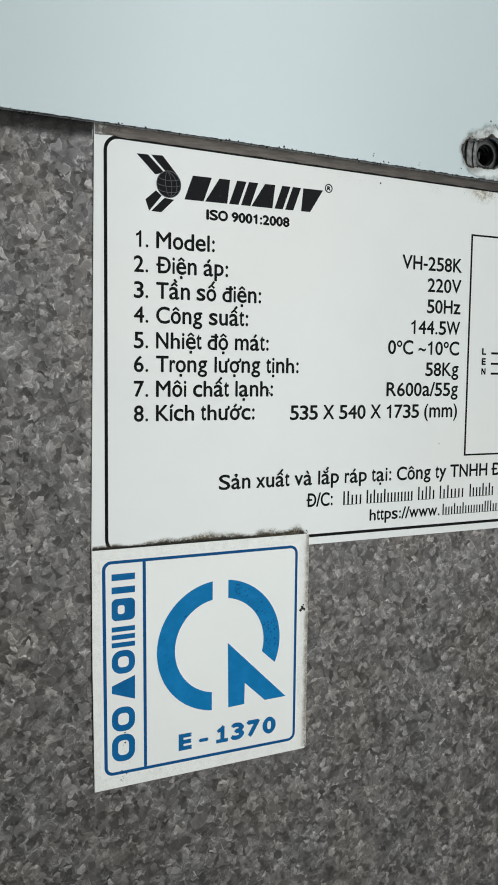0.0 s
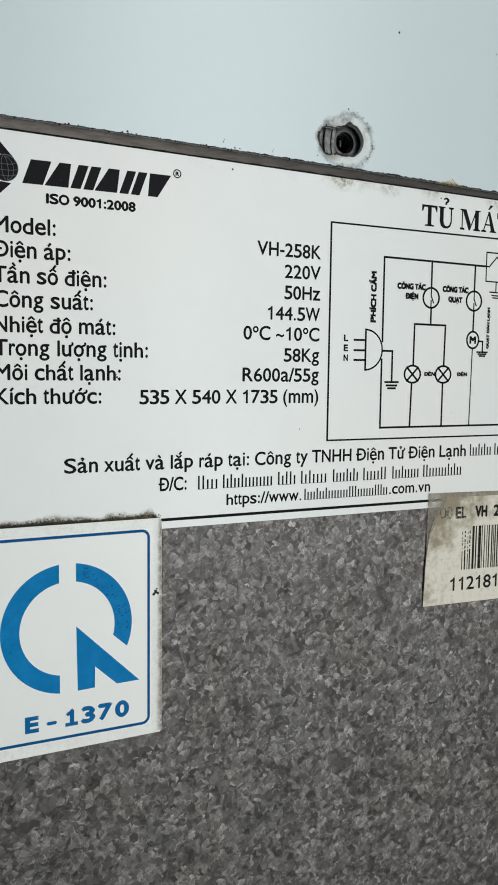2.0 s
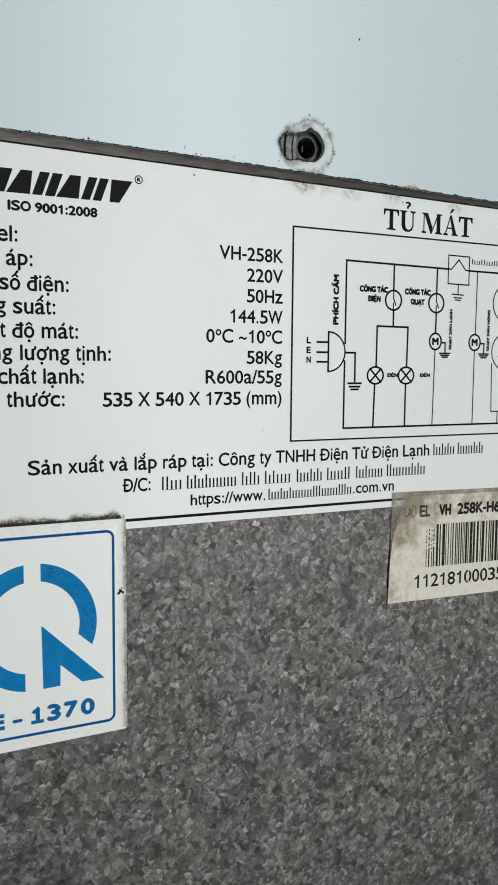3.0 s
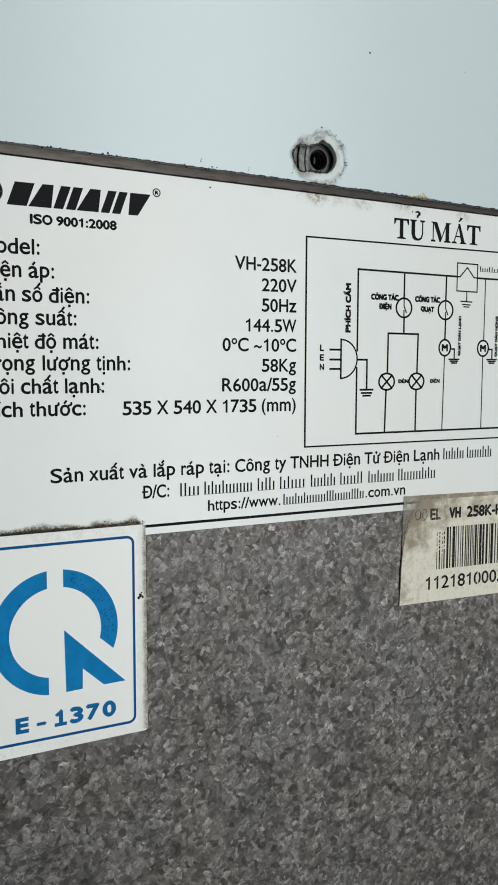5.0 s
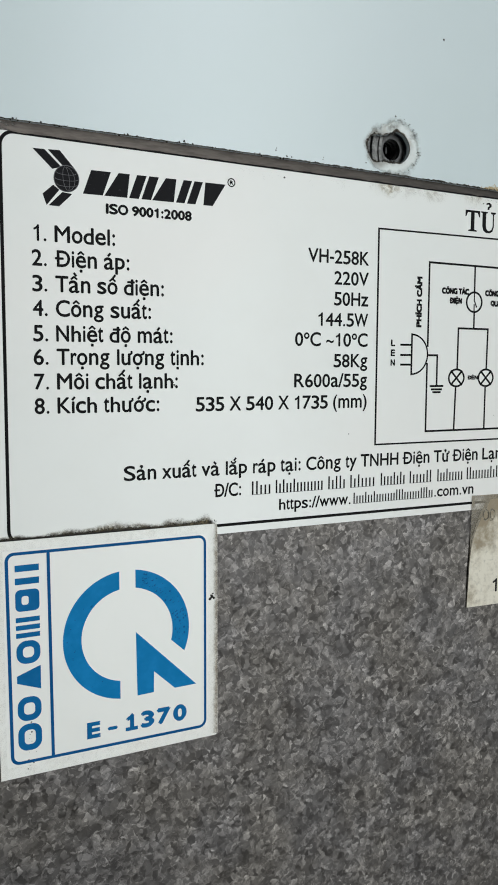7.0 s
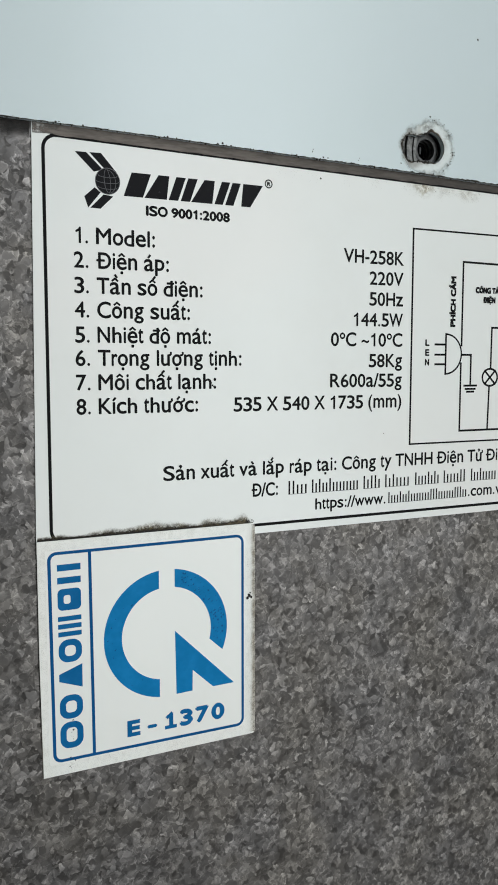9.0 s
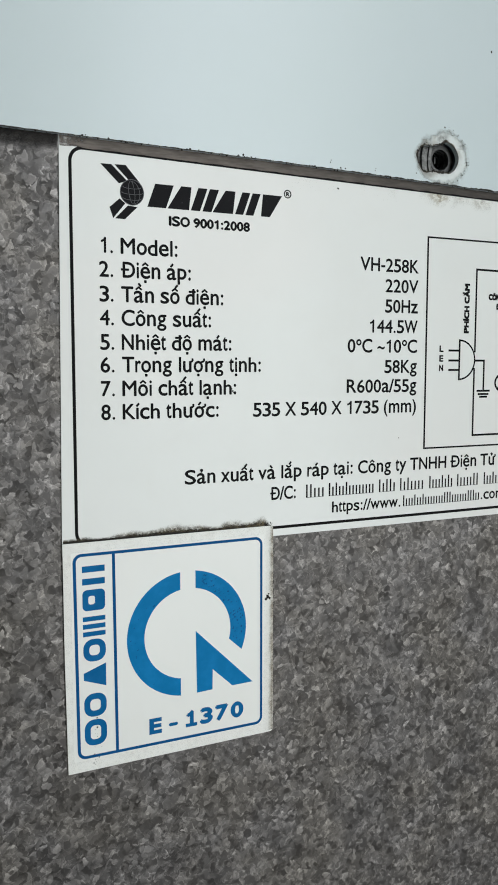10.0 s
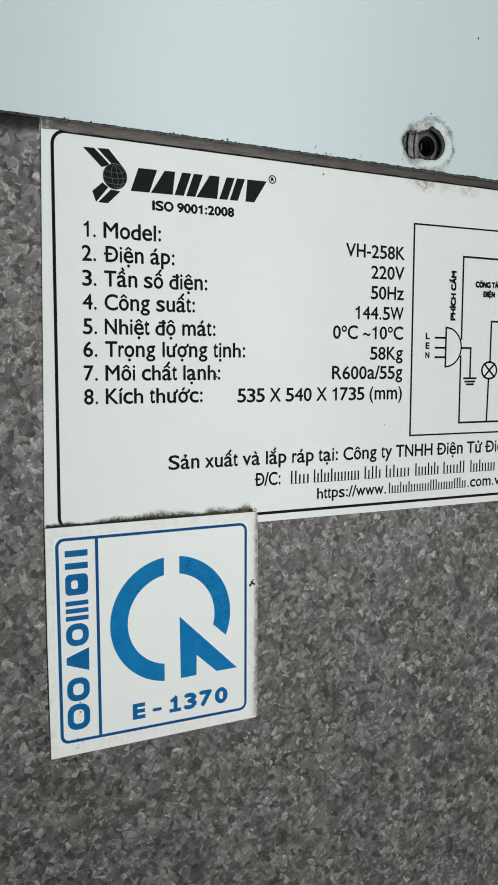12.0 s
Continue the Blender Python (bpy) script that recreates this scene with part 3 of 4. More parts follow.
# the worn screw socket in the hole
bm = bmesh.new()
ribbon(bm, circle(HX - 0.3, HZ - 0.1, 4.6), circle(HX - 0.3, HZ - 0.1, 3.75), -7.0, -1.1)
socket = part("screw_socket", bm, PLUG_DARK, fridge, "scratched grey plastic screw socket")
bm = bmesh.new()
for i in range(4):
    ring(bm, HX - 0.3, HZ - 0.1, 3.4 - 0.12 * i, 0.8, -1.6 - 1.4 * i, -0.95 - 1.4 * i)
part("thread", bm, PLUG_DARK, socket)
bm = bmesh.new()
prism(bm, circle(HX - 0.3, HZ - 0.1, 3.9), -7.6, -6.6)
part("socket_bottom", bm, BLACK_GAP, socket)
# thin piece added inside the bore to stand for a glint
bm = bmesh.new()
prism(bm, rounded(HX + 0.1, HZ - 0.4, HX + 0.6, HZ + 1.6, 0.2), -6.6, -4.4)
part("painted_glint", bm, PLUG_DARK, socket)
bm = bmesh.new()
# bowed upright ridges side by side
for i, x in enumerate((100.3, 101.5, 102.7, 103.9, 105.1, 106.2)):
    low, high = (100.3, 105.6) if i == 0 else (99.3, 106.6)
    zs = [low + (high - low) * k / 8 for k in range(9)]
    bow = [-0.5 * math.sin(math.pi * k / 8) for k in range(9)]
    ribbon(bm, [(x + b - 0.47, z) for b, z in zip(bow, zs)], [(x + b + 0.47, z) for b, z in zip(bow, zs)], -3.4, (-1.3, -0.6, -1.0, -0.25, -0.75, -0.3)[i], closed=False)
part("ribbed_lug", bm, PLUG, socket)
bm = bmesh.new()
prism(bm, rounded(98.5, 97.9, 106.6, 108.2, 1.0), -4.2, -1.5)
part("lug_base", bm, PLUG_DARK, socket)

# chipped filler round the hole: a thin uneven skin
def skin(grow, height, seed):
    rng = random.Random(seed)
    bm = bmesh.new()
    layers = []
    for k in range(9):
        u = k / 8
        row = []
        for i, (x, z) in enumerate(hole):
            a = math.atan2(z - HZ, x - HX)
            wide = grow * (1.0 + 0.12 * math.sin(3 * a + seed) + 0.08 * math.sin(7 * a)) 
            d = Vector((x - HX, z - HZ)).normalized() * (0.05 + u * wide)
            px, pz = x + d.x, max(z + d.y, edge_z(x + d.x) + 0.12)
            swell = height * math.sin(math.pi * min(1.0, 0.12 + 0.88 * u)) * (0.75 + 0.5 * noise.noise(Vector((px * 0.9, pz * 0.9, seed))))
            row.append(bm.verts.new(at(px, pz, 1.405 + max(0.0, swell if k < 8 else 0.0))))
        layers.append(row)
    for a, b in zip(layers, layers[1:]):
        for i in range(len(a)):
            j = (i + 1) % len(a)
            f = bm.faces.new((a[i], a[j], b[j], b[i]))
            f.smooth = True
    return bm


part("chipped_filler", skin(6.0, 0.2, 2), HALO, fridge, "flaking white filler ring round the screw hole")
# a ragged dark line of old dirt on the rim, thick round the worn side
bm = bmesh.new()
edge = []
for x, z in hole:
    d = Vector((x - HX, z - HZ)).normalized()
    worn = min(1.0, max(0.0, 0.75 - 0.9 * d.x + 0.35 * d.y))
    clot = max(0.0, noise.noise(Vector((x * 0.55, z * 0.55, 4.2))) + 0.25)
    grow = 0.1 + worn * (0.12 + 0.85 * clot) + 0.12 * max(0.0, noise.noise(Vector((x * 2.3, z * 2.3, 1.0))))
    edge.append((x + d.x * grow, max(z + d.y * grow, edge_z(x) + 0.1)))
ribbon(bm, edge, [(x, z) for x, z in hole], 1.35, 1.56)
part("rim_dirt", bm, RIM_DIRT, fridge, "ragged dark dirt on the hole's rim")
rng = random.Random(12)
bm = bmesh.new()
spots = []
for i in range(460):
    x, z = hole[rng.randrange(len(hole))]
    d = Vector((x - HX, z - HZ)).normalized()
    # most crumbs sit on the rim of the worn side, the rest on the ring's outer border
    rim = i < 260
    if rim and d.x > 0.2 and rng.random() < 0.8 or not rim and d.x < -0.2:
        continue
    # in clumps, with bare stretches between
    if noise.noise(Vector((x * (0.75 if rim else 0.45), z * (0.75 if rim else 0.45), 7.0))) < (0.02 if rim else -0.02):
        continue
    g = rng.gauss(0.02, 0.2) if rim else rng.gauss(3.3, 0.4)
    px, pz = x + d.x * g + rng.gauss(0, 0.08), z + d.y * g + rng.gauss(0, 0.08)
    if pz > edge_z(px) + 0.1:
        spots.append((px, pz, rng.choice((0.1, 0.14, 0.2, 0.26, 0.34) if rim else (0.06, 0.08, 0.12, 0.16, 0.24))))
blobs(bm, spots, rng, 1.58)
part("rim_crumbs", bm, SOIL, fridge, "black crumbs round the hole")["kind"] = "stuff"
bm = bmesh.new()
spots = []
for _ in range(170):
    x = rng.gauss(146.6, 2.2)
    spots.append((x, edge_z(x) + abs(rng.gauss(0.0, 0.5)) * max(0.3, 1.4 - 0.4 * abs(x - 146.6)) + 0.05, rng.uniform(0.12, 0.4)))
blobs(bm, spots, rng, 1.37)
part("residue", bm, RUST, fridge, "pale yellow crusted residue")

# ---- the printed rating label ----
plate = thing("rating_label", "white rating label with black text and wiring diagram on steel", "label")
bm = bmesh.new()
prism(bm, [(-3.65, -3.85), (232, -3.7), (232, 98.8), (-2.5, 98.8)], -0.28, 0.0)
part("backing", bm, LABEL, plate, "glossy white plastic backing")


def border(x0, z0, x1, r, inset):
    """Rounded outline whose upper side follows the slanting border line."""
    pts = []
    for x, z in rounded(x0 + inset, z0 + inset, x1 - inset, 95.55 - inset, max(r - inset, 0.2), 8):
        pts.append((x, z - (0.0125 * x if z > 60 else 0.0)))
    return pts


bm = bmesh.new()
ribbon(bm, border(-0.35, -1.85, 228.5, 3.6, 0.0), border(-0.35, -1.85, 228.5, 3.6, 0.8), 0.0, 0.03)
part("border_line", bm, BLACK, plate, "black rounded border line")

# emblem of plain shapes
bm = bmesh.new()
prism(bm, [(7.45, 92.0), (10.2, 92.05), (14.2, 88.35), (12.0, 87.7)], 0, 0.03)
prism(bm, [(11.0, 92.1), (13.8, 92.2), (17.6, 88.0), (15.2, 88.9), (14.6, 88.6)], 0, 0.034)
prism(bm, [(12.15, 84.05), (13.6, 83.0), (10.5, 79.2), (9.6, 81.8)], 0, 0.03)
prism(bm, [(11.0, 79.2), (13.5, 79.15), (16.7, 82.3), (14.3, 82.55)], 0, 0.034)
prism(bm, circle(15.35, 85.75, 2.95, 3.0), 0, 0.04)
part("emblem", bm, LOGO_INK, plate, "scuffed black emblem of slanted bars and a disc")
bm = bmesh.new()
ring(bm, 15.35, 85.75, 3.02, 0.16, 0.03, 0.046, rz=3.07)
for k in (-0.55, 0.0, 0.55):
    stroke(bm, [(15.35 + 2.8 * math.sin(k + 0.25) * math.cos(a) - 0.3 * math.sin(a), 85.75 + 2.75 * math.sin(a)) for a in [radians(-80 + 20 * i) for i in range(9)]], 0.09, 0.03, 0.042)
    stroke(bm, [(15.35 + 2.75 * math.cos(k) * math.cos(a), 85.75 + 2.6 * math.sin(k) + 0.5 * math.sin(a)) for a in [radians(180 + 20 * i) for i in range(10)]], 0.09, 0.03, 0.044)
part("globe_lines", bm, GREY_INK, plate, "thin pale lines on the disc")["kind"] = "stuff"
SHIFT = 2.1


def slanted(pts):
    return [(x + SHIFT * (z - 82.65) / 5.75, z) for x, z in pts]


def block(kind, a, b):
    """Plain slanted shapes that stand for the wordmark's pieces."""
    bm = bmesh.new()
    lo, hi, m = 82.65, 88.4, (a + b) / 2
    if kind == "slab":
        prism(bm, slanted([(a, lo), (b, lo), (b, hi), (a, hi)]), 0, 0.03)
    elif kind == "wedge":
        prism(bm, slanted([(a, lo), (b, lo), (m + 1.5, hi), (m - 1.3, hi)]), 0, 0.03)
    else:
        prism(bm, slanted([(m - 1.3, lo), (m + 1.3, lo), (b, hi), (a, hi)]), 0, 0.03)
    part("wordmark_block", bm, LOGO_INK, plate)


for kind, a, b in (("slab", 19.3, 24.2), ("wedge", 24.6, 30.4), ("slab", 30.9, 33.4), ("slab", 34.1, 36.6), ("wedge", 36.9, 42.7), ("slab", 43.3, 45.6), ("slab", 46.3, 48.6), ("funnel", 49.3, 55.0)):
    block(kind, a, b)
bm = bmesh.new()
ring(bm, 58.8, 89.1, 1.0, 0.28, 0, 0.03, steps=24)
part("registered_ring", bm, BLACK, plate)
words("registered_letter", "R", 58.3, 59.35, 88.55, 1.1, plate, bold=0.08)
words("standard_letter", "ISO 9001:2008", 24.9, 47.6, 78.35, 2.5, plate, bold=0.062, apart=True)

ROWS = (
    ("1.", "Model:", 27.2, 70.7, "VH-258K", 82.2, 70.1), ("2.", "Điện áp:", 30.8, 64.9, "220V", 90.8, 64.3),
    ("3.", "Tần số điện:", 39.9, 58.9, "50Hz", 90.8, 58.5), ("4.", "Công suất:", 36.4, 53.1, "144.5W", 85.7, 52.65),
    ("5.", "Nhiệt độ mát:", 42.2, 47.1, "0°C ~10°C", 78.3, 47.0), ("6.", "Trọng lượng tịnh:", 50.9, 41.5, "58Kg", 90.9, 41.1),
    ("7.", "Môi chất lạnh:", 43.6, 35.55, "R600a/55g", 78.15, 35.5), ("8.", "Kích thước:", 38.5, 29.7, "535 X 540 X 1735 (mm)", 48.6, 29.45),
)
for number, title, x1, base, value, vx0, vbase in ROWS:
    words("number_character", number, 6.75 if number != "1." else 7.3, 10.3, base, 3.95, plate, apart=True)
    words("title_letter", title, 12.25, x1, base, 3.95, plate, apart=True)
    words("value_character", value, vx0, 102.4, vbase, 3.85, plate, apart=True)

words("maker_letter", "Sản xuất và lắp ráp tại:", 28.8, 80.5, 12.15, 3.75, plate, apart=True)
words("maker_letter", "Công ty TNHH Điện Tử Điện Lạnh", 82.3, 157.2, 12.12, 3.75, plate, apart=True)
words("address_letter", "Đ/C:", 53.9, 61.9, 6.3, 3.65, plate, apart=True)
words("web_letter", "https://www.", 73.7, 97.4, 1.35, 3.2, plate, apart=True)
words("web_letter", ".com.vn", 128.0, 143.5, 1.45, 3.2, plate, apart=True)


def bars(name, spans, base, parent, material, tall=2.65, pitch=1.12, rng=random.Random(8)):
    """Plain upright bars on a hair-thin foot, one or two a letter, in place of words that are not lettered."""
    for x0, x1 in spans:
        count = max(2, round((x1 - x0) / pitch))
        wide = 0.44 * pitch
        step = (x1 - x0 - wide) / (count - 1)
        pts = [(x0, base)]
        for i in range(count):
            xa = x0 + i * step
            high = base + tall * (1.42 if i == 0 or rng.random() < 0.2 else 1.0)
            pts += [(xa, high), (xa + wide, high)] if i == 0 else [(xa, base + 0.1), (xa, high), (xa + wide, high)]
            pts += [(xa + wide, base + 0.1)] if i < count - 1 else [(xa + wide, base)]
        bm = bmesh.new()
        prism(bm, pts, 0, 0.03)
        part(name, bm, material, parent)


bars("word_bar", ((158.8, 167.4), (168.9, 179.6)), 12.15, plate, BLACK)
bars("word_bar", ((65.2, 70.9), (72.6, 87.8), (89.7, 95.3), (97.2, 105.6), (107.9, 116.6), (118.5, 126.6), (129.0, 138.8), (140.6, 155.5)), 6.2, plate, BLACK)
bars("word_bar", ((98.4, 127.3),), 1.4, plate, BLACK, 2.3, 1.0)

# heading in thick and thin strokes with slab feet
def serif_letter(body, x0, x1, z0=82.55, tall=6.25):
    bm = bmesh.new()
    w, level = x1 - x0, [0.03]

    def shape(*pts):
        level[0] += 0.002
        prism(bm, [(x0 + a * w, z0 + b * tall) for a, b in pts], 0.0, level[0])

    def foot(a, b, z):
        m, up = (a + b) / 2, 1 if z < 0.5 else -1
        shape((a, z), (b, z), (b, z + up * 0.05), (m + 0.1, z + up * 0.1), (m - 0.1, z + up * 0.1), (a, z + up * 0.05))

    if body == "T":
        shape((0.38, 0.0), (0.62, 0.0), (0.62, 0.97), (0.38, 0.97))
        shape((0.0, 1.0), (0.0, 0.7), (0.06, 0.7), (0.16, 0.9), (0.84, 0.9), (0.94, 0.7), (1.0, 0.7), (1.0, 1.0))
        foot(0.2, 0.8, 0.0)
    elif body == "U":
        shape((0.1, 0.98), (0.1, 0.3), (0.18, 0.08), (0.36, -0.02), (0.62, -0.02), (0.8, 0.08), (0.88, 0.3), (0.88, 0.98), (0.8, 0.98), (0.8, 0.32), (0.72, 0.15), (0.58, 0.08), (0.46, 0.1), (0.37, 0.2), (0.34, 0.35), (0.34, 0.98))
        foot(0.0, 0.45, 1.0), foot(0.66, 1.0, 1.0)
        shape((0.42, 1.1), (0.54, 1.1), (0.56, 1.18), (0.68, 1.26), (0.68, 1.38), (0.54, 1.45), (0.36, 1.42), (0.33, 1.33), (0.5, 1.36), (0.55, 1.3), (0.44, 1.22))
    elif body == "M":
        shape((0.08, 0.0), (0.13, 0.0), (0.13, 0.97), (0.08, 0.97))
        shape((0.1, 1.0), (0.29, 1.0), (0.53, 0.3), (0.47, 0.0), (0.43, 0.0))
        shape((0.45, 0.0), (0.49, 0.0), (0.82, 0.97), (0.77, 1.0))
        shape((0.73, 0.0), (0.91, 0.0), (0.91, 1.0), (0.73, 1.0))
        foot(0.0, 0.22, 0.0), foot(0.65, 1.0, 0.0)
        shape((0.0, 1.0), (0.0, 0.95), (0.1, 0.92), (0.26, 0.95), (0.26, 1.0)), shape((0.74, 1.0), (0.74, 0.95), (0.9, 0.92), (1.0, 0.95), (1.0, 1.0))
    else:
        shape((0.1, 0.0), (0.17, 0.0), (0.52, 0.98), (0.46, 1.0))
        shape((0.42, 1.0), (0.55, 1.02), (0.92, 0.0), (0.66, 0.0))
        shape((0.24, 0.33), (0.7, 0.33), (0.68, 0.4), (0.26, 0.4))
        foot(0.0, 0.34, 0.0), foot(0.56, 1.0, 0.0)
        shape((0.42, 1.1), (0.5, 1.1), (0.74, 1.3), (0.58, 1.36))
    part("heading_letter", bm, BLACK, plate)


for body, x0, x1 in (("T", 137.2, 142.9), ("U", 143.3, 149.2), ("M", 151.7, 159.7), ("A", 160.1, 166.2), ("T", 166.4, 172.1)):
    serif_letter(body, x0, x1)

# ---- wiring diagram on the label ----
W = 0.61
bm = bmesh.new()
outer, inner = [(105.35, 18.25), (226.5, 18.25), (226.5, 81.1), (105.35, 81.1)], [(105.95, 18.75), (225.9, 18.75), (225.9, 80.6), (105.95, 80.6)]
ribbon(bm, outer, inner, 0, 0.03)
part("diagram_frame", bm, BLACK, plate)


def drawn(name, lines, width=W, extra=None):
    bm = bmesh.new()
    for pts in lines:
        stroke(bm, pts, width)
    if extra:
        extra(bm)
    return part(name, bm, BLACK, plate)


drawn("wire", [[(124.1, 47.6), (124.1, 72.35), (162.8, 72.0)]])
drawn("wire", [[(171.3, 71.9), (215.0, 71.7)]])
drawn("wire", [[(124.0, 42.2), (124.0, 21.85), (215.0, 21.95)]])
drawn("wire", [[(141.6, 72.1), (141.6, 64.3)]])
drawn("wire", [[(141.7, 58.1), (141.7, 53.15)]])
drawn("wire", [[(135.6, 40.6), (135.7, 53.1), (147.4, 53.05), (147.2, 40.6)]])
drawn("wire", [[(135.2, 35.3), (134.85, 21.9)]])
drawn("wire", [[(147.0, 35.3), (146.95, 21.9)]])
drawn("wire", [[(158.4, 71.95), (158.3, 64.1)]])
drawn("wire", [[(158.4, 58.0), (158.3, 51.6)]])
drawn("wire", [[(158.3, 46.1), (157.9, 21.9)]], 0.4)
drawn("wire", [[(174.9, 71.8), (174.8, 51.3)]], 0.4)
drawn("wire", [[(174.6, 46.2), (174.6, 21.9)]], 0.4)


def plug(bm):
    ribbon(bm, circle(118.2, 45.0, 6.15, 6.15, 28, 90, -90), circle(118.2, 45.0, 5.65, 5.65, 28, 90, -90), 0, 0.03, closed=False)


drawn("plug_symbol", [[(118.2, 39.1), (118.2, 50.9)], [(114.3, 47.8), (118.2, 47.8)], [(114.35, 44.8), (118.2, 44.8)], [(114.4, 41.95), (118.2, 41.95)]], W, plug)
drawn("earth_symbol", [[(124.2, 44.8), (127.8, 44.8), (127.8, 35.6)], [(125.5, 35.5), (130.1, 35.5)], [(126.0, 34.5), (129.6, 34.5)], [(126.6, 33.65), (129.1, 33.65)]])
for x, z in ((141.6, 61.2), (158.3, 61.0)):
    drawn("switch_symbol", [[(x, z + 3.1), (x, z + 0.6), (x + 0.9, z - 1.4)], [(x, z - 3.1), (x, z - 0.8)]], 0.42, lambda bm, x=x, z=z: ring(bm, x, z, 3.0, W, 0, 0.03))
for x in (135.4, 147.1):
    d = 2.0
    drawn("lamp_symbol", [[(x - d, 37.95 - d), (x + d, 37.95 + d)], [(x - d, 37.95 + d), (x + d, 37.95 - d)]], W, lambda bm, x=x: ring(bm, x, 37.95, 2.95, W, 0, 0.03, rz=2.6))
for x in (158.35, 174.6):
    drawn("motor_symbol", [[(x + 2.4, 48.5), (x + 4.0, 48.5), (x + 4.0, 45.2)], [(x + 1.9, 45.1), (x + 6.0, 45.1)], [(x + 2.4, 44.5), (x + 5.5, 44.5)], [(x + 2.9, 43.9), (x + 5.0, 43.9)]], 0.52,
          lambda bm, x=x: ring(bm, x, 48.85, 2.35, W, 0, 0.03, rz=2.6))
    words("motor_letter", "M", x - 1.35, x + 1.35, 47.65, 2.4, plate, bold=0.09)
drawn("thermostat_symbol", [[(162.8, 67.4), (162.8, 76.4), (171.35, 76.3), (171.35, 67.3), (162.8, 67.4)], [(164.0, 72.0), (167.0, 75.1), (169.9, 72.0)], [(162.8, 72.0), (164.0, 72.0)], [(169.9, 72.0), (171.35, 71.9)],
                            [(167.0, 67.3), (167.0, 64.3)], [(164.6, 64.1), (169.2, 64.0)], [(165.4, 63.1), (168.5, 63.0)], [(165.9, 62.35), (168.0, 62.3)]], 0.42)
drawn("compressor_symbol", [[(182.2, 42.0), (182.6, 26.0), (196.0, 26.0)], [(184.9, 44.4), (185.7, 45.4), (186.1, 44.9), (187.2, 46.6)]], 0.4, lambda bm: ring(bm, 188.4, 46.0, 6.3, 0.42, 0, 0.03))
drawn("capacitor_symbol", [[(186.5, 40.0), (186.5, 30.0)], [(185.4, 26.0), (185.4, 22.2)]], 0.4, lambda bm: ring(bm, 188.6, 62.0, 6.6, 0.42, 0, 0.03))

words("caption", "PHÍCH CẮM", 53.0, 68.0, 121.6, 2.0, plate, bold=0.1, turned=True)
words("caption", "CÔNG TÁC", 128.9, 139.5, 63.3, 1.9, plate, bold=0.1)
words("caption", "ĐIỆN", 131.9, 136.8, 60.45, 1.9, plate, bold=0.1)
words("caption", "CÔNG TÁC", 145.8, 156.0, 63.2, 1.9, plate, bold=0.1)
words("caption", "QUẠT", 148.1, 153.7, 60.1, 1.9, plate, bold=0.1)
words("caption", "ĐÈN", 139.7, 143.9, 37.4, 1.3, plate, bold=0.1)
words("caption", "ĐÈN", 152.4, 156.6, 37.4, 1.3, plate, bold=0.1)
words("caption", "QUẠT DÀN LẠNH", 46.2, 59.3, 165.0, 1.2, plate, bold=0.14, turned=True)
words("caption", "QUẠT DÀN NÓNG", 46.0, 59.7, 180.9, 1.2, plate, bold=0.14, turned=True)
for body, z in (("L", 47.3), ("E", 44.4), ("N", 41.55)):
    words("terminal_letter", body, 110.6, 112.15, z, 2.0, plate, bold=0.06)
bars("caption_bar", ((172.4, 175.7), (176.3, 181.2), (181.8, 188.0)), 74.1, plate, BLACK, 1.2, 0.9)

# dirt on the label, with the panel's shade painted into the edge strip
bm = bmesh.new()
xs = [-2.4 + 1.6 * i for i in range(140)]
ribbon(bm, [(x, 98.6) for x in xs], [(x, min(line_z(x) - 0.35, 95.4) + 0.25 * noise.noise(Vector((x * 0.3, 0, 0)))) for x in xs], 0.035, 0.06, closed=False)
part("edge_grime", bm, BAND_GRIME_SHADE, plate, "brown grime and painted shade under the panel edge")
rng = random.Random(21)
bm = bmesh.new()
spots = [(96.4, 22.0, 0.22), (41.9, 37.7, 0.3), (42.2, 37.1, 0.34), (42.6, 36.5, 0.34), (42.9, 36.1, 0.26), (41.8, 36.8, 0.22), (74.6, 92.0, 0.35), (144.2, 91.2, 0.35), (150.9, 26.0, 0.12), (60.4, 31.2, 0.15)]
for _ in range(26):
    x = rng.uniform(100, 185)
    spots.append((x, line_z(x) - 0.6 - abs(rng.gauss(0, 1.0)), rng.uniform(0.06, 0.16)))
blobs(bm, spots, rng, 0.03)
part("specks", bm, SOIL, plate, "black specks")["kind"] = "stuff"
bm = bmesh.new()
prism(bm, [(60, 94.4), (196, 92.6), (196, 86.5), (60, 87.5)], 0.003, 0.02)
part("smear", bm, SMEAR, plate, "faint brown smears")

# ---- the square certificate sticker ----
cert = thing("certificate_sticker", "square white sticker with blue ring emblem lapping over the label", "sticker")
bm = bmesh.new()
prism(bm, [(-3.6, -0.75), (-3.55, -30), (-3.15, -60.2), (26, -59.95), (54.3, -59.68), (54.85, -59.1), (54.8, -30), (54.78, -1.7), (54.5, -1.0), (53.8, -0.8), (26, -0.75)], -0.02, 0.22)
part("backing", bm, STICKER, cert)
TOPH = 0.22


def raised(x, z, h):
    return at(x, z, h + TOPH)


def lean(pts):
    """The print sits a little askew on the sticker."""
    return [(x + 0.009 * (-z - 4.0) * (1 - x / 60), z) for x, z in pts]


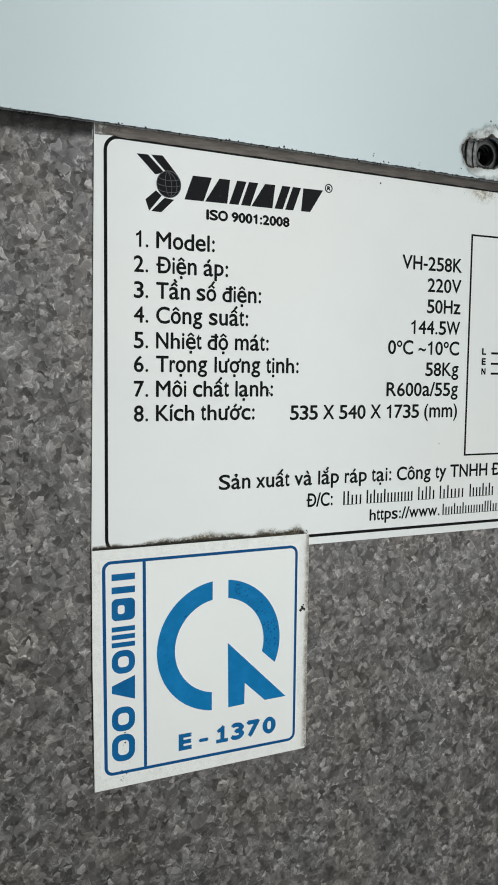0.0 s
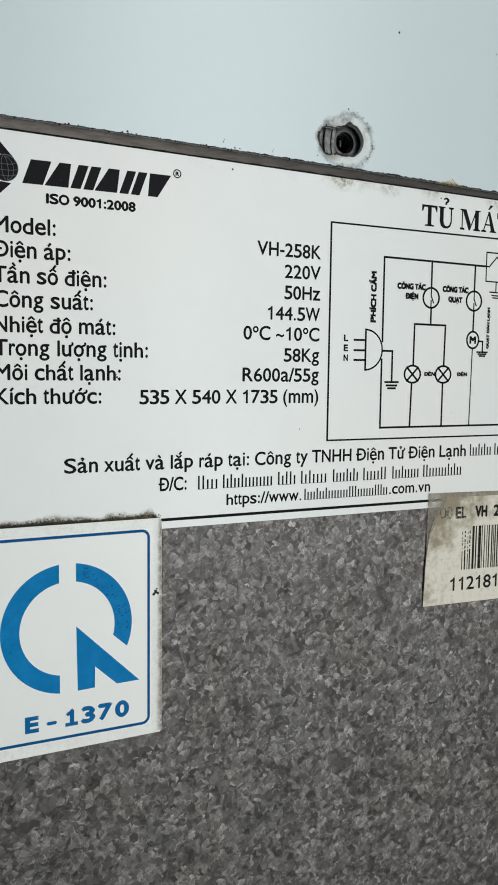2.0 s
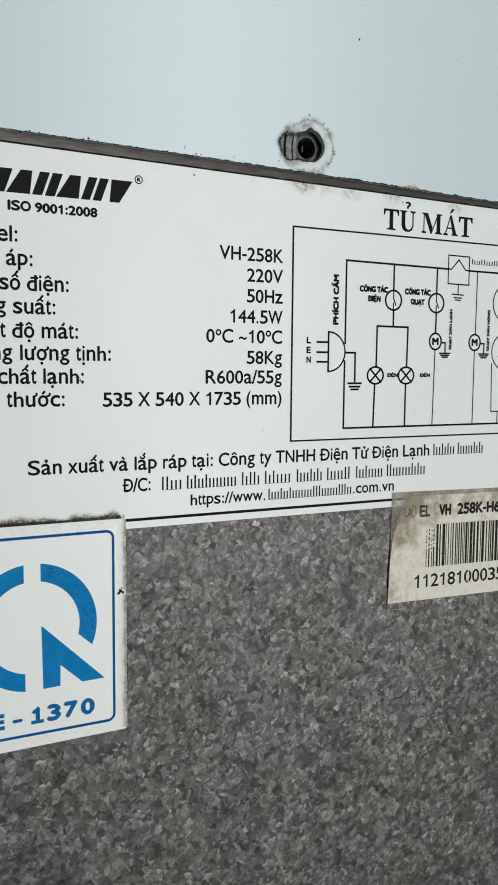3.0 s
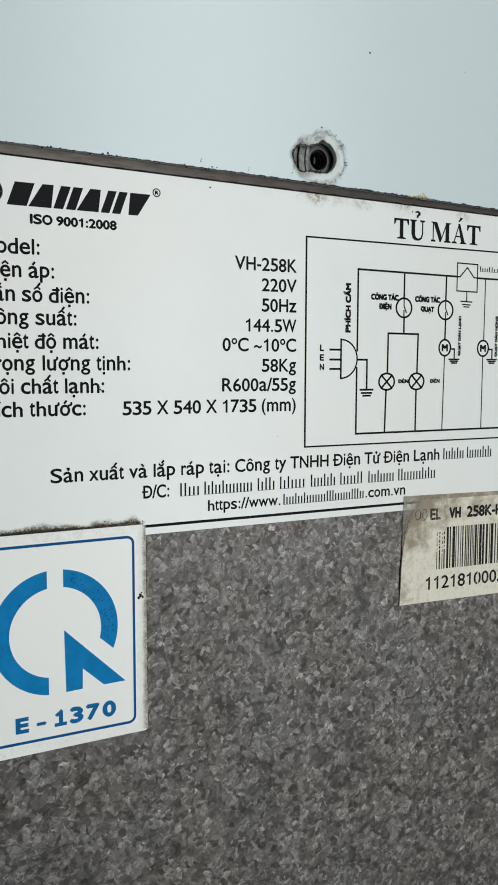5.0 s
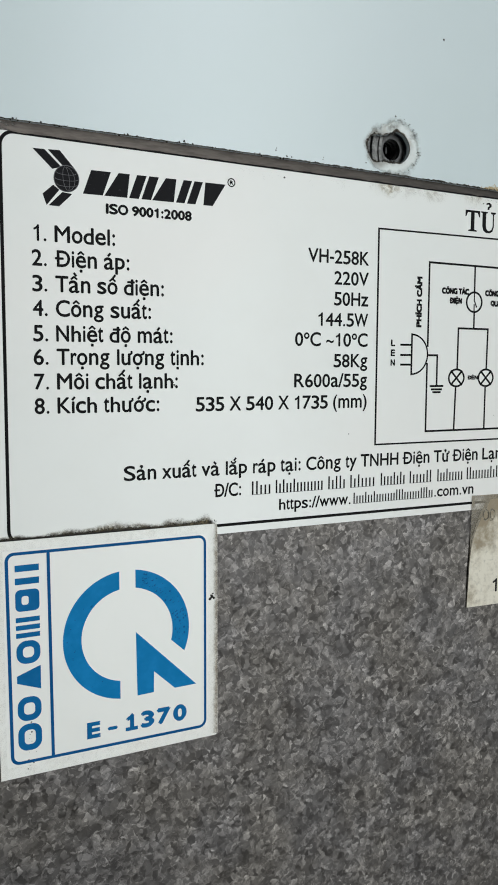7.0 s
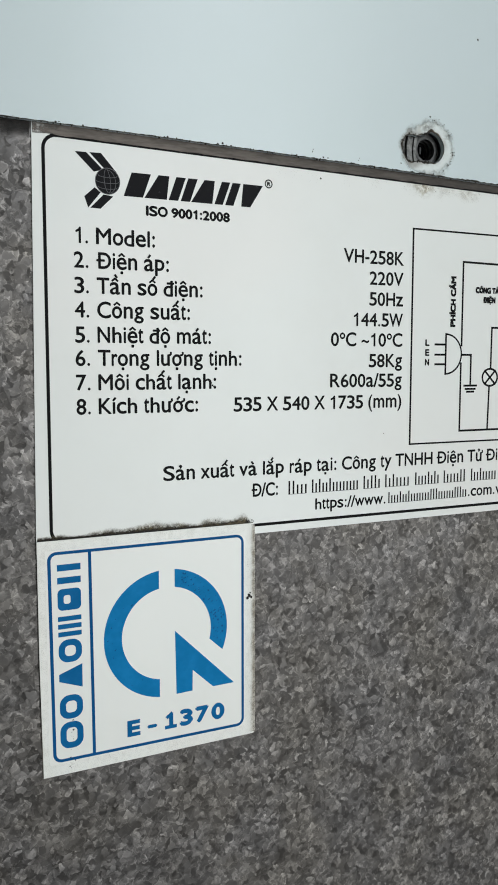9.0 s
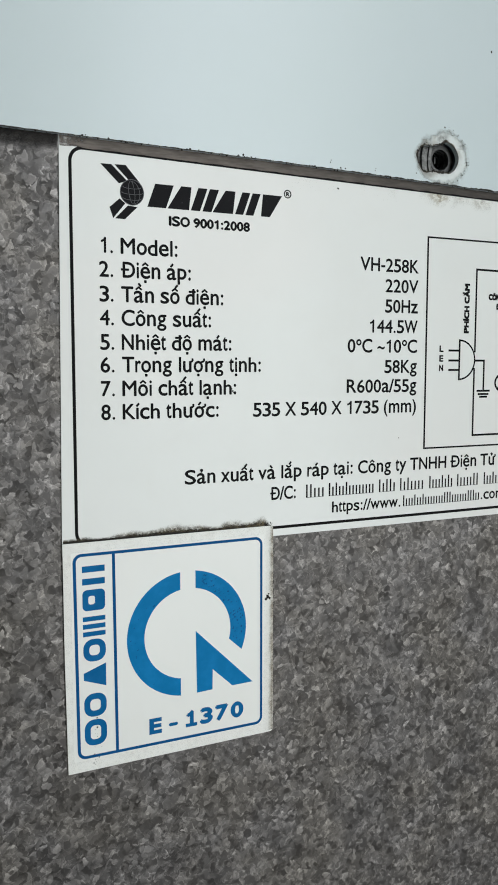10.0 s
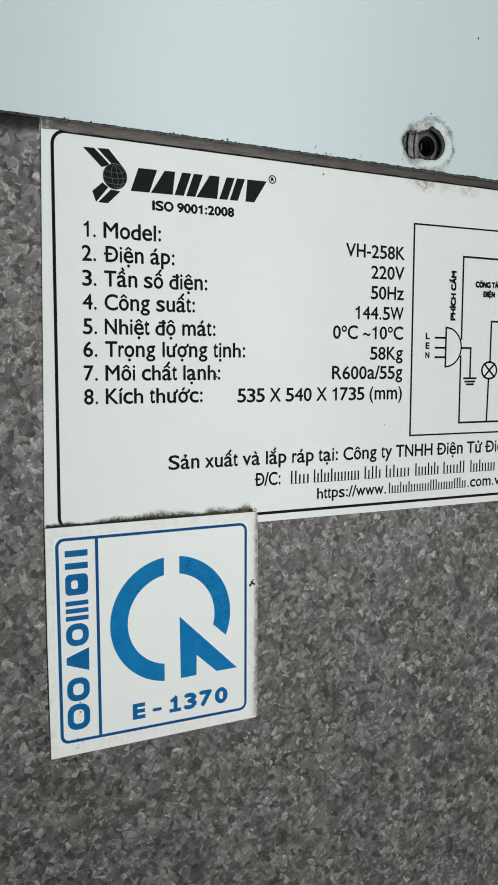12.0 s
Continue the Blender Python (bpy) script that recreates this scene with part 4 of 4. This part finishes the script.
bm = bmesh.new()
ribbon(bm, lean(rounded(-1.2, -56.85, 51.45, -3.55, 2.2)), lean(rounded(-0.38, -56.1, 50.74, -4.3, 1.45)), 0, 0.03, to=raised)
part("blue_border", bm, LINE_BLUE, cert)
bm = bmesh.new()
prism(bm, lean([(8.86, -56.3), (9.66, -56.3), (9.66, -4.1), (8.86, -4.1)]), 0, 0.034, raised)
part("blue_divider", bm, LINE_BLUE, cert)
CX, CZ, RO, RI = 29.5, -27.8, 16.95, 12.25
bm = bmesh.new()
ribbon(bm, circle(CX, CZ, RO, steps=48, a0=97.5, a1=262.5), circle(CX, CZ, RI, steps=48, a0=100.4, a1=259.6), 0, 0.03, closed=False, to=raised)
part("ring_segment", bm, BLUE, cert)
bm = bmesh.new()
ribbon(bm, circle(CX, CZ, RO, steps=40, a0=82.9, a1=-23), circle(CX, CZ, RI, steps=40, a0=80.1, a1=-15), 0, 0.03, closed=False, to=raised)
part("ring_segment", bm, BLUE, cert)
bm = bmesh.new()
prism(bm, [(31.6, -27.5), (48.5, -44.2), (42.35, -44.3), (36.5, -38.8), (36.42, -44.45), (31.9, -44.6)], 0, 0.03, raised)
part("arrow", bm, BLUE, cert)
XA, XB, T = 1.15, 6.95, 1.55
for kind, za, zb in (("bars", -6.4, -12.0), ("block", -12.9, -18.3), ("comb", -19.8, -24.9), ("ring", -25.7, -31.5), ("wedge", -32.3, -38.3), ("ring", -39.9, -46.0), ("ring", -46.8, -53.6)):
    bm = bmesh.new()
    m = (za + zb) / 2
    if kind == "bars":
        prism(bm, [(XA, za - 0.4), (XB, za - 0.4), (XB, za - 2.0), (XA, za - 2.0)], 0, 0.03, raised)
        prism(bm, [(XA, zb + 2.0), (XB, zb + 2.0), (XB, zb + 0.4), (XA, zb + 0.4)], 0, 0.03, raised)
    elif kind == "block":
        ribbon(bm, rounded(XA, zb, XB, za, 1.2), rounded(XA + 1.5, zb + 1.6, XB - 2.6, za - 1.6, 0.6), 0, 0.03, to=raised)
    elif kind == "comb":
        for k in range(3):
            z = zb + k * (za - zb - 1.2) / 2
            prism(bm, [(XA, z), (XB, z), (XB, z + 1.2), (XA, z + 1.2)], 0, 0.03, raised)
    elif kind == "ring":
        ribbon(bm, rounded(XA, zb, XB, za, 2.4), rounded(XA + T, zb + T, XB - T, za - T, 1.0), 0, 0.03, to=raised)
    elif kind == "wedge":
        prism(bm, [(XA, m + 0.9), (XA, m - 0.9), (XB, zb), (XB, za)], 0, 0.03, raised)
    part("name_block", bm, DEEP_BLUE, cert)
words("number_line", "E", 18.3, 21.9, -53.85, 4.4, cert, DEEP_BLUE, bold=0.075, h=TOPH + 0.03)
words("number_line", "-", 23.8, 26.4, -53.75, 4.2, cert, DEEP_BLUE, bold=0.05, h=TOPH + 0.03)
for body, xa, xb in (("1", 28.8, 30.9), ("3", 32.7, 36.5), ("7", 37.2, 41.1), ("0", 41.8, 45.7)):
    words("number_line", body, xa, xb, -53.65, 4.6, cert, DEEP_BLUE, bold=0.07, h=TOPH + 0.03)
bm = bmesh.new()
prism(bm, [(28.6, -53.7), (31.9, -53.7), (31.9, -52.75), (28.6, -52.75)], 0, 0.042, raised)
part("number_foot", bm, DEEP_BLUE, cert)
rng = random.Random(5)
bm, bm2 = bmesh.new(), bmesh.new()
for i in range(120):
    right = i < 96
    a = radians(rng.uniform(-16, 76) if right else rng.uniform(120, 250))
    r = rng.uniform(RI + 0.6, RO - 0.7)
    x, z, w = CX + r * math.cos(a), CZ + r * math.sin(a), rng.choice((0.07, 0.09, 0.12, 0.17, 0.24)) * (1 if right else 0.7)
    # each small bubble is painted: a pale glint above, dark shade on its lower side
    prism(bm, circle(x + 0.1 * w, z - 0.35 * w, w, 1.25 * w, 8), 0.02, 0.0312 + 0.00004 * i, raised)
    if i % 3:
        prism(bm2, circle(x - 0.3 * w, z + 0.5 * w, 0.5 * w, 0.7 * w, 7), 0.02, 0.0365 + 0.00004 * i, raised)
part("bubble_shade", bm, BUBBLE_SHADE, cert, "dark shade painted under bubbles in the blue film")["kind"] = "stuff"
part("bubbles", bm2, BUBBLE_GLINT, cert, "pale glints painted on bubbles in the blue film")["kind"] = "stuff"
bm = bmesh.new()
blobs(bm, [(53.2, -20.8, 0.62), (52.6, -21.3, 0.55), (53.7, -21.1, 0.5), (53.4, -19.9, 0.38), (53.0, -20.4, 0.5), (4.4, -46.5, 0.28), (4.5, -49.0, 0.32), (3.6, -56.0, 0.25), (4.8, -57.0, 0.2), (3.4, -58.3, 0.22)] + [(rng.gauss(4.2, 0.6), rng.uniform(-59.4, -47), rng.uniform(0.07, 0.15)) for _ in range(14)], rng, TOPH + 0.03)
part("specks", bm, SOIL, cert, "black specks")["kind"] = "stuff"

# soil along the free edges of sticker and label, plus one painted shade line
bm = bmesh.new()
spots = []
for _ in range(170):
    z = -60 * rng.random()
    spots.append((-3.6 + 0.0075 * -z + rng.gauss(-0.1, 0.12), z, rng.uniform(0.1, 0.3)))
for _ in range(170):
    z = -60 * rng.random()
    spots.append((54.85 + abs(rng.gauss(0.05, 0.1)), z, rng.uniform(0.05, 0.14)))
blobs(bm, spots, rng, -0.29)
# thin dark strip that paints the sticker's shade beside its right edge
zs = [-59.2 + 0.8 * k for k in range(73)]
ribbon(bm, [(54.8, z) for z in zs], [(54.95 + 0.3 * rng.random() ** 1.5, z) for z in zs], -0.3, -0.2, closed=False)
part("edge_soil", bm, SOIL, cert, "dark soil and a painted shade line along the sticker's edges")["kind"] = "stuff"
bm = bmesh.new()
spots = []
for _ in range(190):
    z = rng.uniform(0, 96)
    spots.append((-3.65 + 0.0117 * z - abs(rng.gauss(0, 0.14)), z, rng.uniform(0.08, 0.26)))
for _ in range(120):
    x = rng.uniform(55, 142)
    spots.append((x, -3.82 - abs(rng.gauss(0, 0.1)), rng.uniform(0.05, 0.16)))
blobs(bm, spots, rng, -0.29)
part("edge_soil", bm, SOIL, plate, "dark soil along the label's edges")["kind"] = "stuff"
bm = bmesh.new()
ribbon(bm, [(-3.5, -60.1), (54.8, -59.6), (54.7, -0.9), (-3.5, -0.85)], [(-1.6, -57.3), (51.9, -57.0), (51.9, -3.2), (-1.6, -3.2)], TOPH + 0.001, TOPH + 0.012)
part("soiled_margin", bm, MARGIN, cert, "yellowed soiled margin")

bm = bmesh.new()
prism(bm, [(52.6, -59.3), (54.8, -59.2), (54.74, -1.6), (54.4, -1.0), (52.6, -0.95)], TOPH + 0.014, TOPH + 0.02)
part("edge_stain", bm, EDGE_STAIN, cert, "brown stain along one edge")

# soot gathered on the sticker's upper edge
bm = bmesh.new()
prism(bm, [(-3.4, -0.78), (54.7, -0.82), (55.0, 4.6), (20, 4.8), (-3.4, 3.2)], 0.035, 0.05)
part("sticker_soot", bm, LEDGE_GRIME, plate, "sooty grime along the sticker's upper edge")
bm = bmesh.new()
spots = []
for _ in range(520):
    x = 54.5 - 58 * rng.random()
    thick = 0.22 + 0.5 * max(0.0, noise.noise(Vector((x * 0.22, 3.1, 0)))) + (0.35 if x > 40 else 0) + (0.2 if 14 < x < 32 else 0)
    spots.append((x, -0.75 + abs(rng.gauss(0, 0.8 * thick)), rng.choice((0.05, 0.08, 0.11, 0.15, 0.22))))
blobs(bm, spots, rng, 0.05)
part("soot_crumbs", bm, SOIL, plate, "black crumbs of soot")["kind"] = "stuff"

# ---- the barcode sticker ----
serial = thing("barcode_sticker", "stained yellowed paper barcode sticker with worn print and clear tape", "sticker")
SL = -0.021
SH = 0.2


def shear(x, z, h):
    return at(x, z + SL * (x - 142), h + SH)


bm = bmesh.new()
prism(bm, [(149.2, 0.9), (148.2, -2.5), (145.0, -7.9), (143.7, -11.5), (143.0, -15.1), (142.4, -22.4), (142.0, -35.2), (206, -35.2), (206, 0.9)], -0.24, 0.0, shear)
PAPER = serial_paper()
part("backing", bm, PAPER, serial)
bm = bmesh.new()
prism(bm, [(142.9, 0.9), (206, 0.9), (206, -0.4), (150.5, -0.6), (149.4, -2.7), (146.0, -8.2), (144.3, -11.8), (143.4, -15.3), (142.5, -21)], 0.01, 0.05, shear)
# dark stroke along the curl: dirt, and the lifted paper's shade drawn in
curl = bmesh.new()
stroke(curl, [(145.6, -6.8), (144.9, -7.9), (143.6, -11.5), (142.9, -15.1), (142.35, -22.4), (142.1, -30.0)], 0.2, 0.06, 0.075, shear)
part("paper_edge", curl, FADED, serial, "dirt and painted shade line along the lifted paper edge")
part("tape", bm, clear_film(), serial, "yellowed clear tape")
words("model_line", "OD", 147.4, 152.75, -7.7, 3.9, serial, RUBBED, bold=0.04, h=SH + 0.03, slope=SL)
words("model_line", "EL", 153.75, 158.2, -7.85, 3.9, serial, FADED, bold=0.05, h=SH + 0.03, slope=SL)
words("model_line", "VH", 161.7, 166.8, -8.0, 3.95, serial, BAR_INK, bold=0.06, h=SH + 0.03, slope=SL)
words("model_line", "258K-H6-", 169.3, 189.6, -8.05, 3.95, serial, BAR_INK, bold=0.06, h=SH + 0.03, slope=SL)
words("serial_line", "11218100035", 152.5, 190.4, -31.3, 4.5, serial, BAR_INK, bold=0.022, h=SH + 0.03, slope=SL)
bm = bmesh.new()
stroke(bm, [(175.2, -25.6), (174.9, -28.4), (175.1, -31.9)], 0.42, 0.04, 0.06, shear)
part("scratch", bm, PAPER, serial, "pale scratch through the print")
rng = random.Random(31)
bm = bmesh.new()
faded = bmesh.new()
x = 156.8
while x < 201:
    w = rng.choice((0.3, 0.36, 0.5, 0.5, 0.85, 1.1))
    short = x < 160.8
    top = -10.3 if not short else rng.uniform(-20.0, -16.5)
    prism(bm, [(x, -24.4), (x + w, -24.4), (x + w, top), (x, top)], 0, 0.03, shear)
    while short and top < -12.8:
        # rubbed into dashes towards its upper end
        top += rng.uniform(0.25, 0.8)
        high = min(top + rng.uniform(0.4, 1.3), -11.6)
        prism(bm if rng.random() < 0.7 else faded, [(x, top), (x + w, top + 0.1), (x + w * rng.uniform(0.6, 1.0), high), (x, high - 0.1)], 0, 0.03, shear)
        top = high
    x += w + rng.choice((0.3, 0.3, 0.45, 0.7))
part("barcode", bm, BAR_INK, serial, "black printed barcode")["kind"] = "stuff"
part("barcode_worn_end", faded, FADED, serial, "rubbed-off end of the barcode")["kind"] = "stuff"
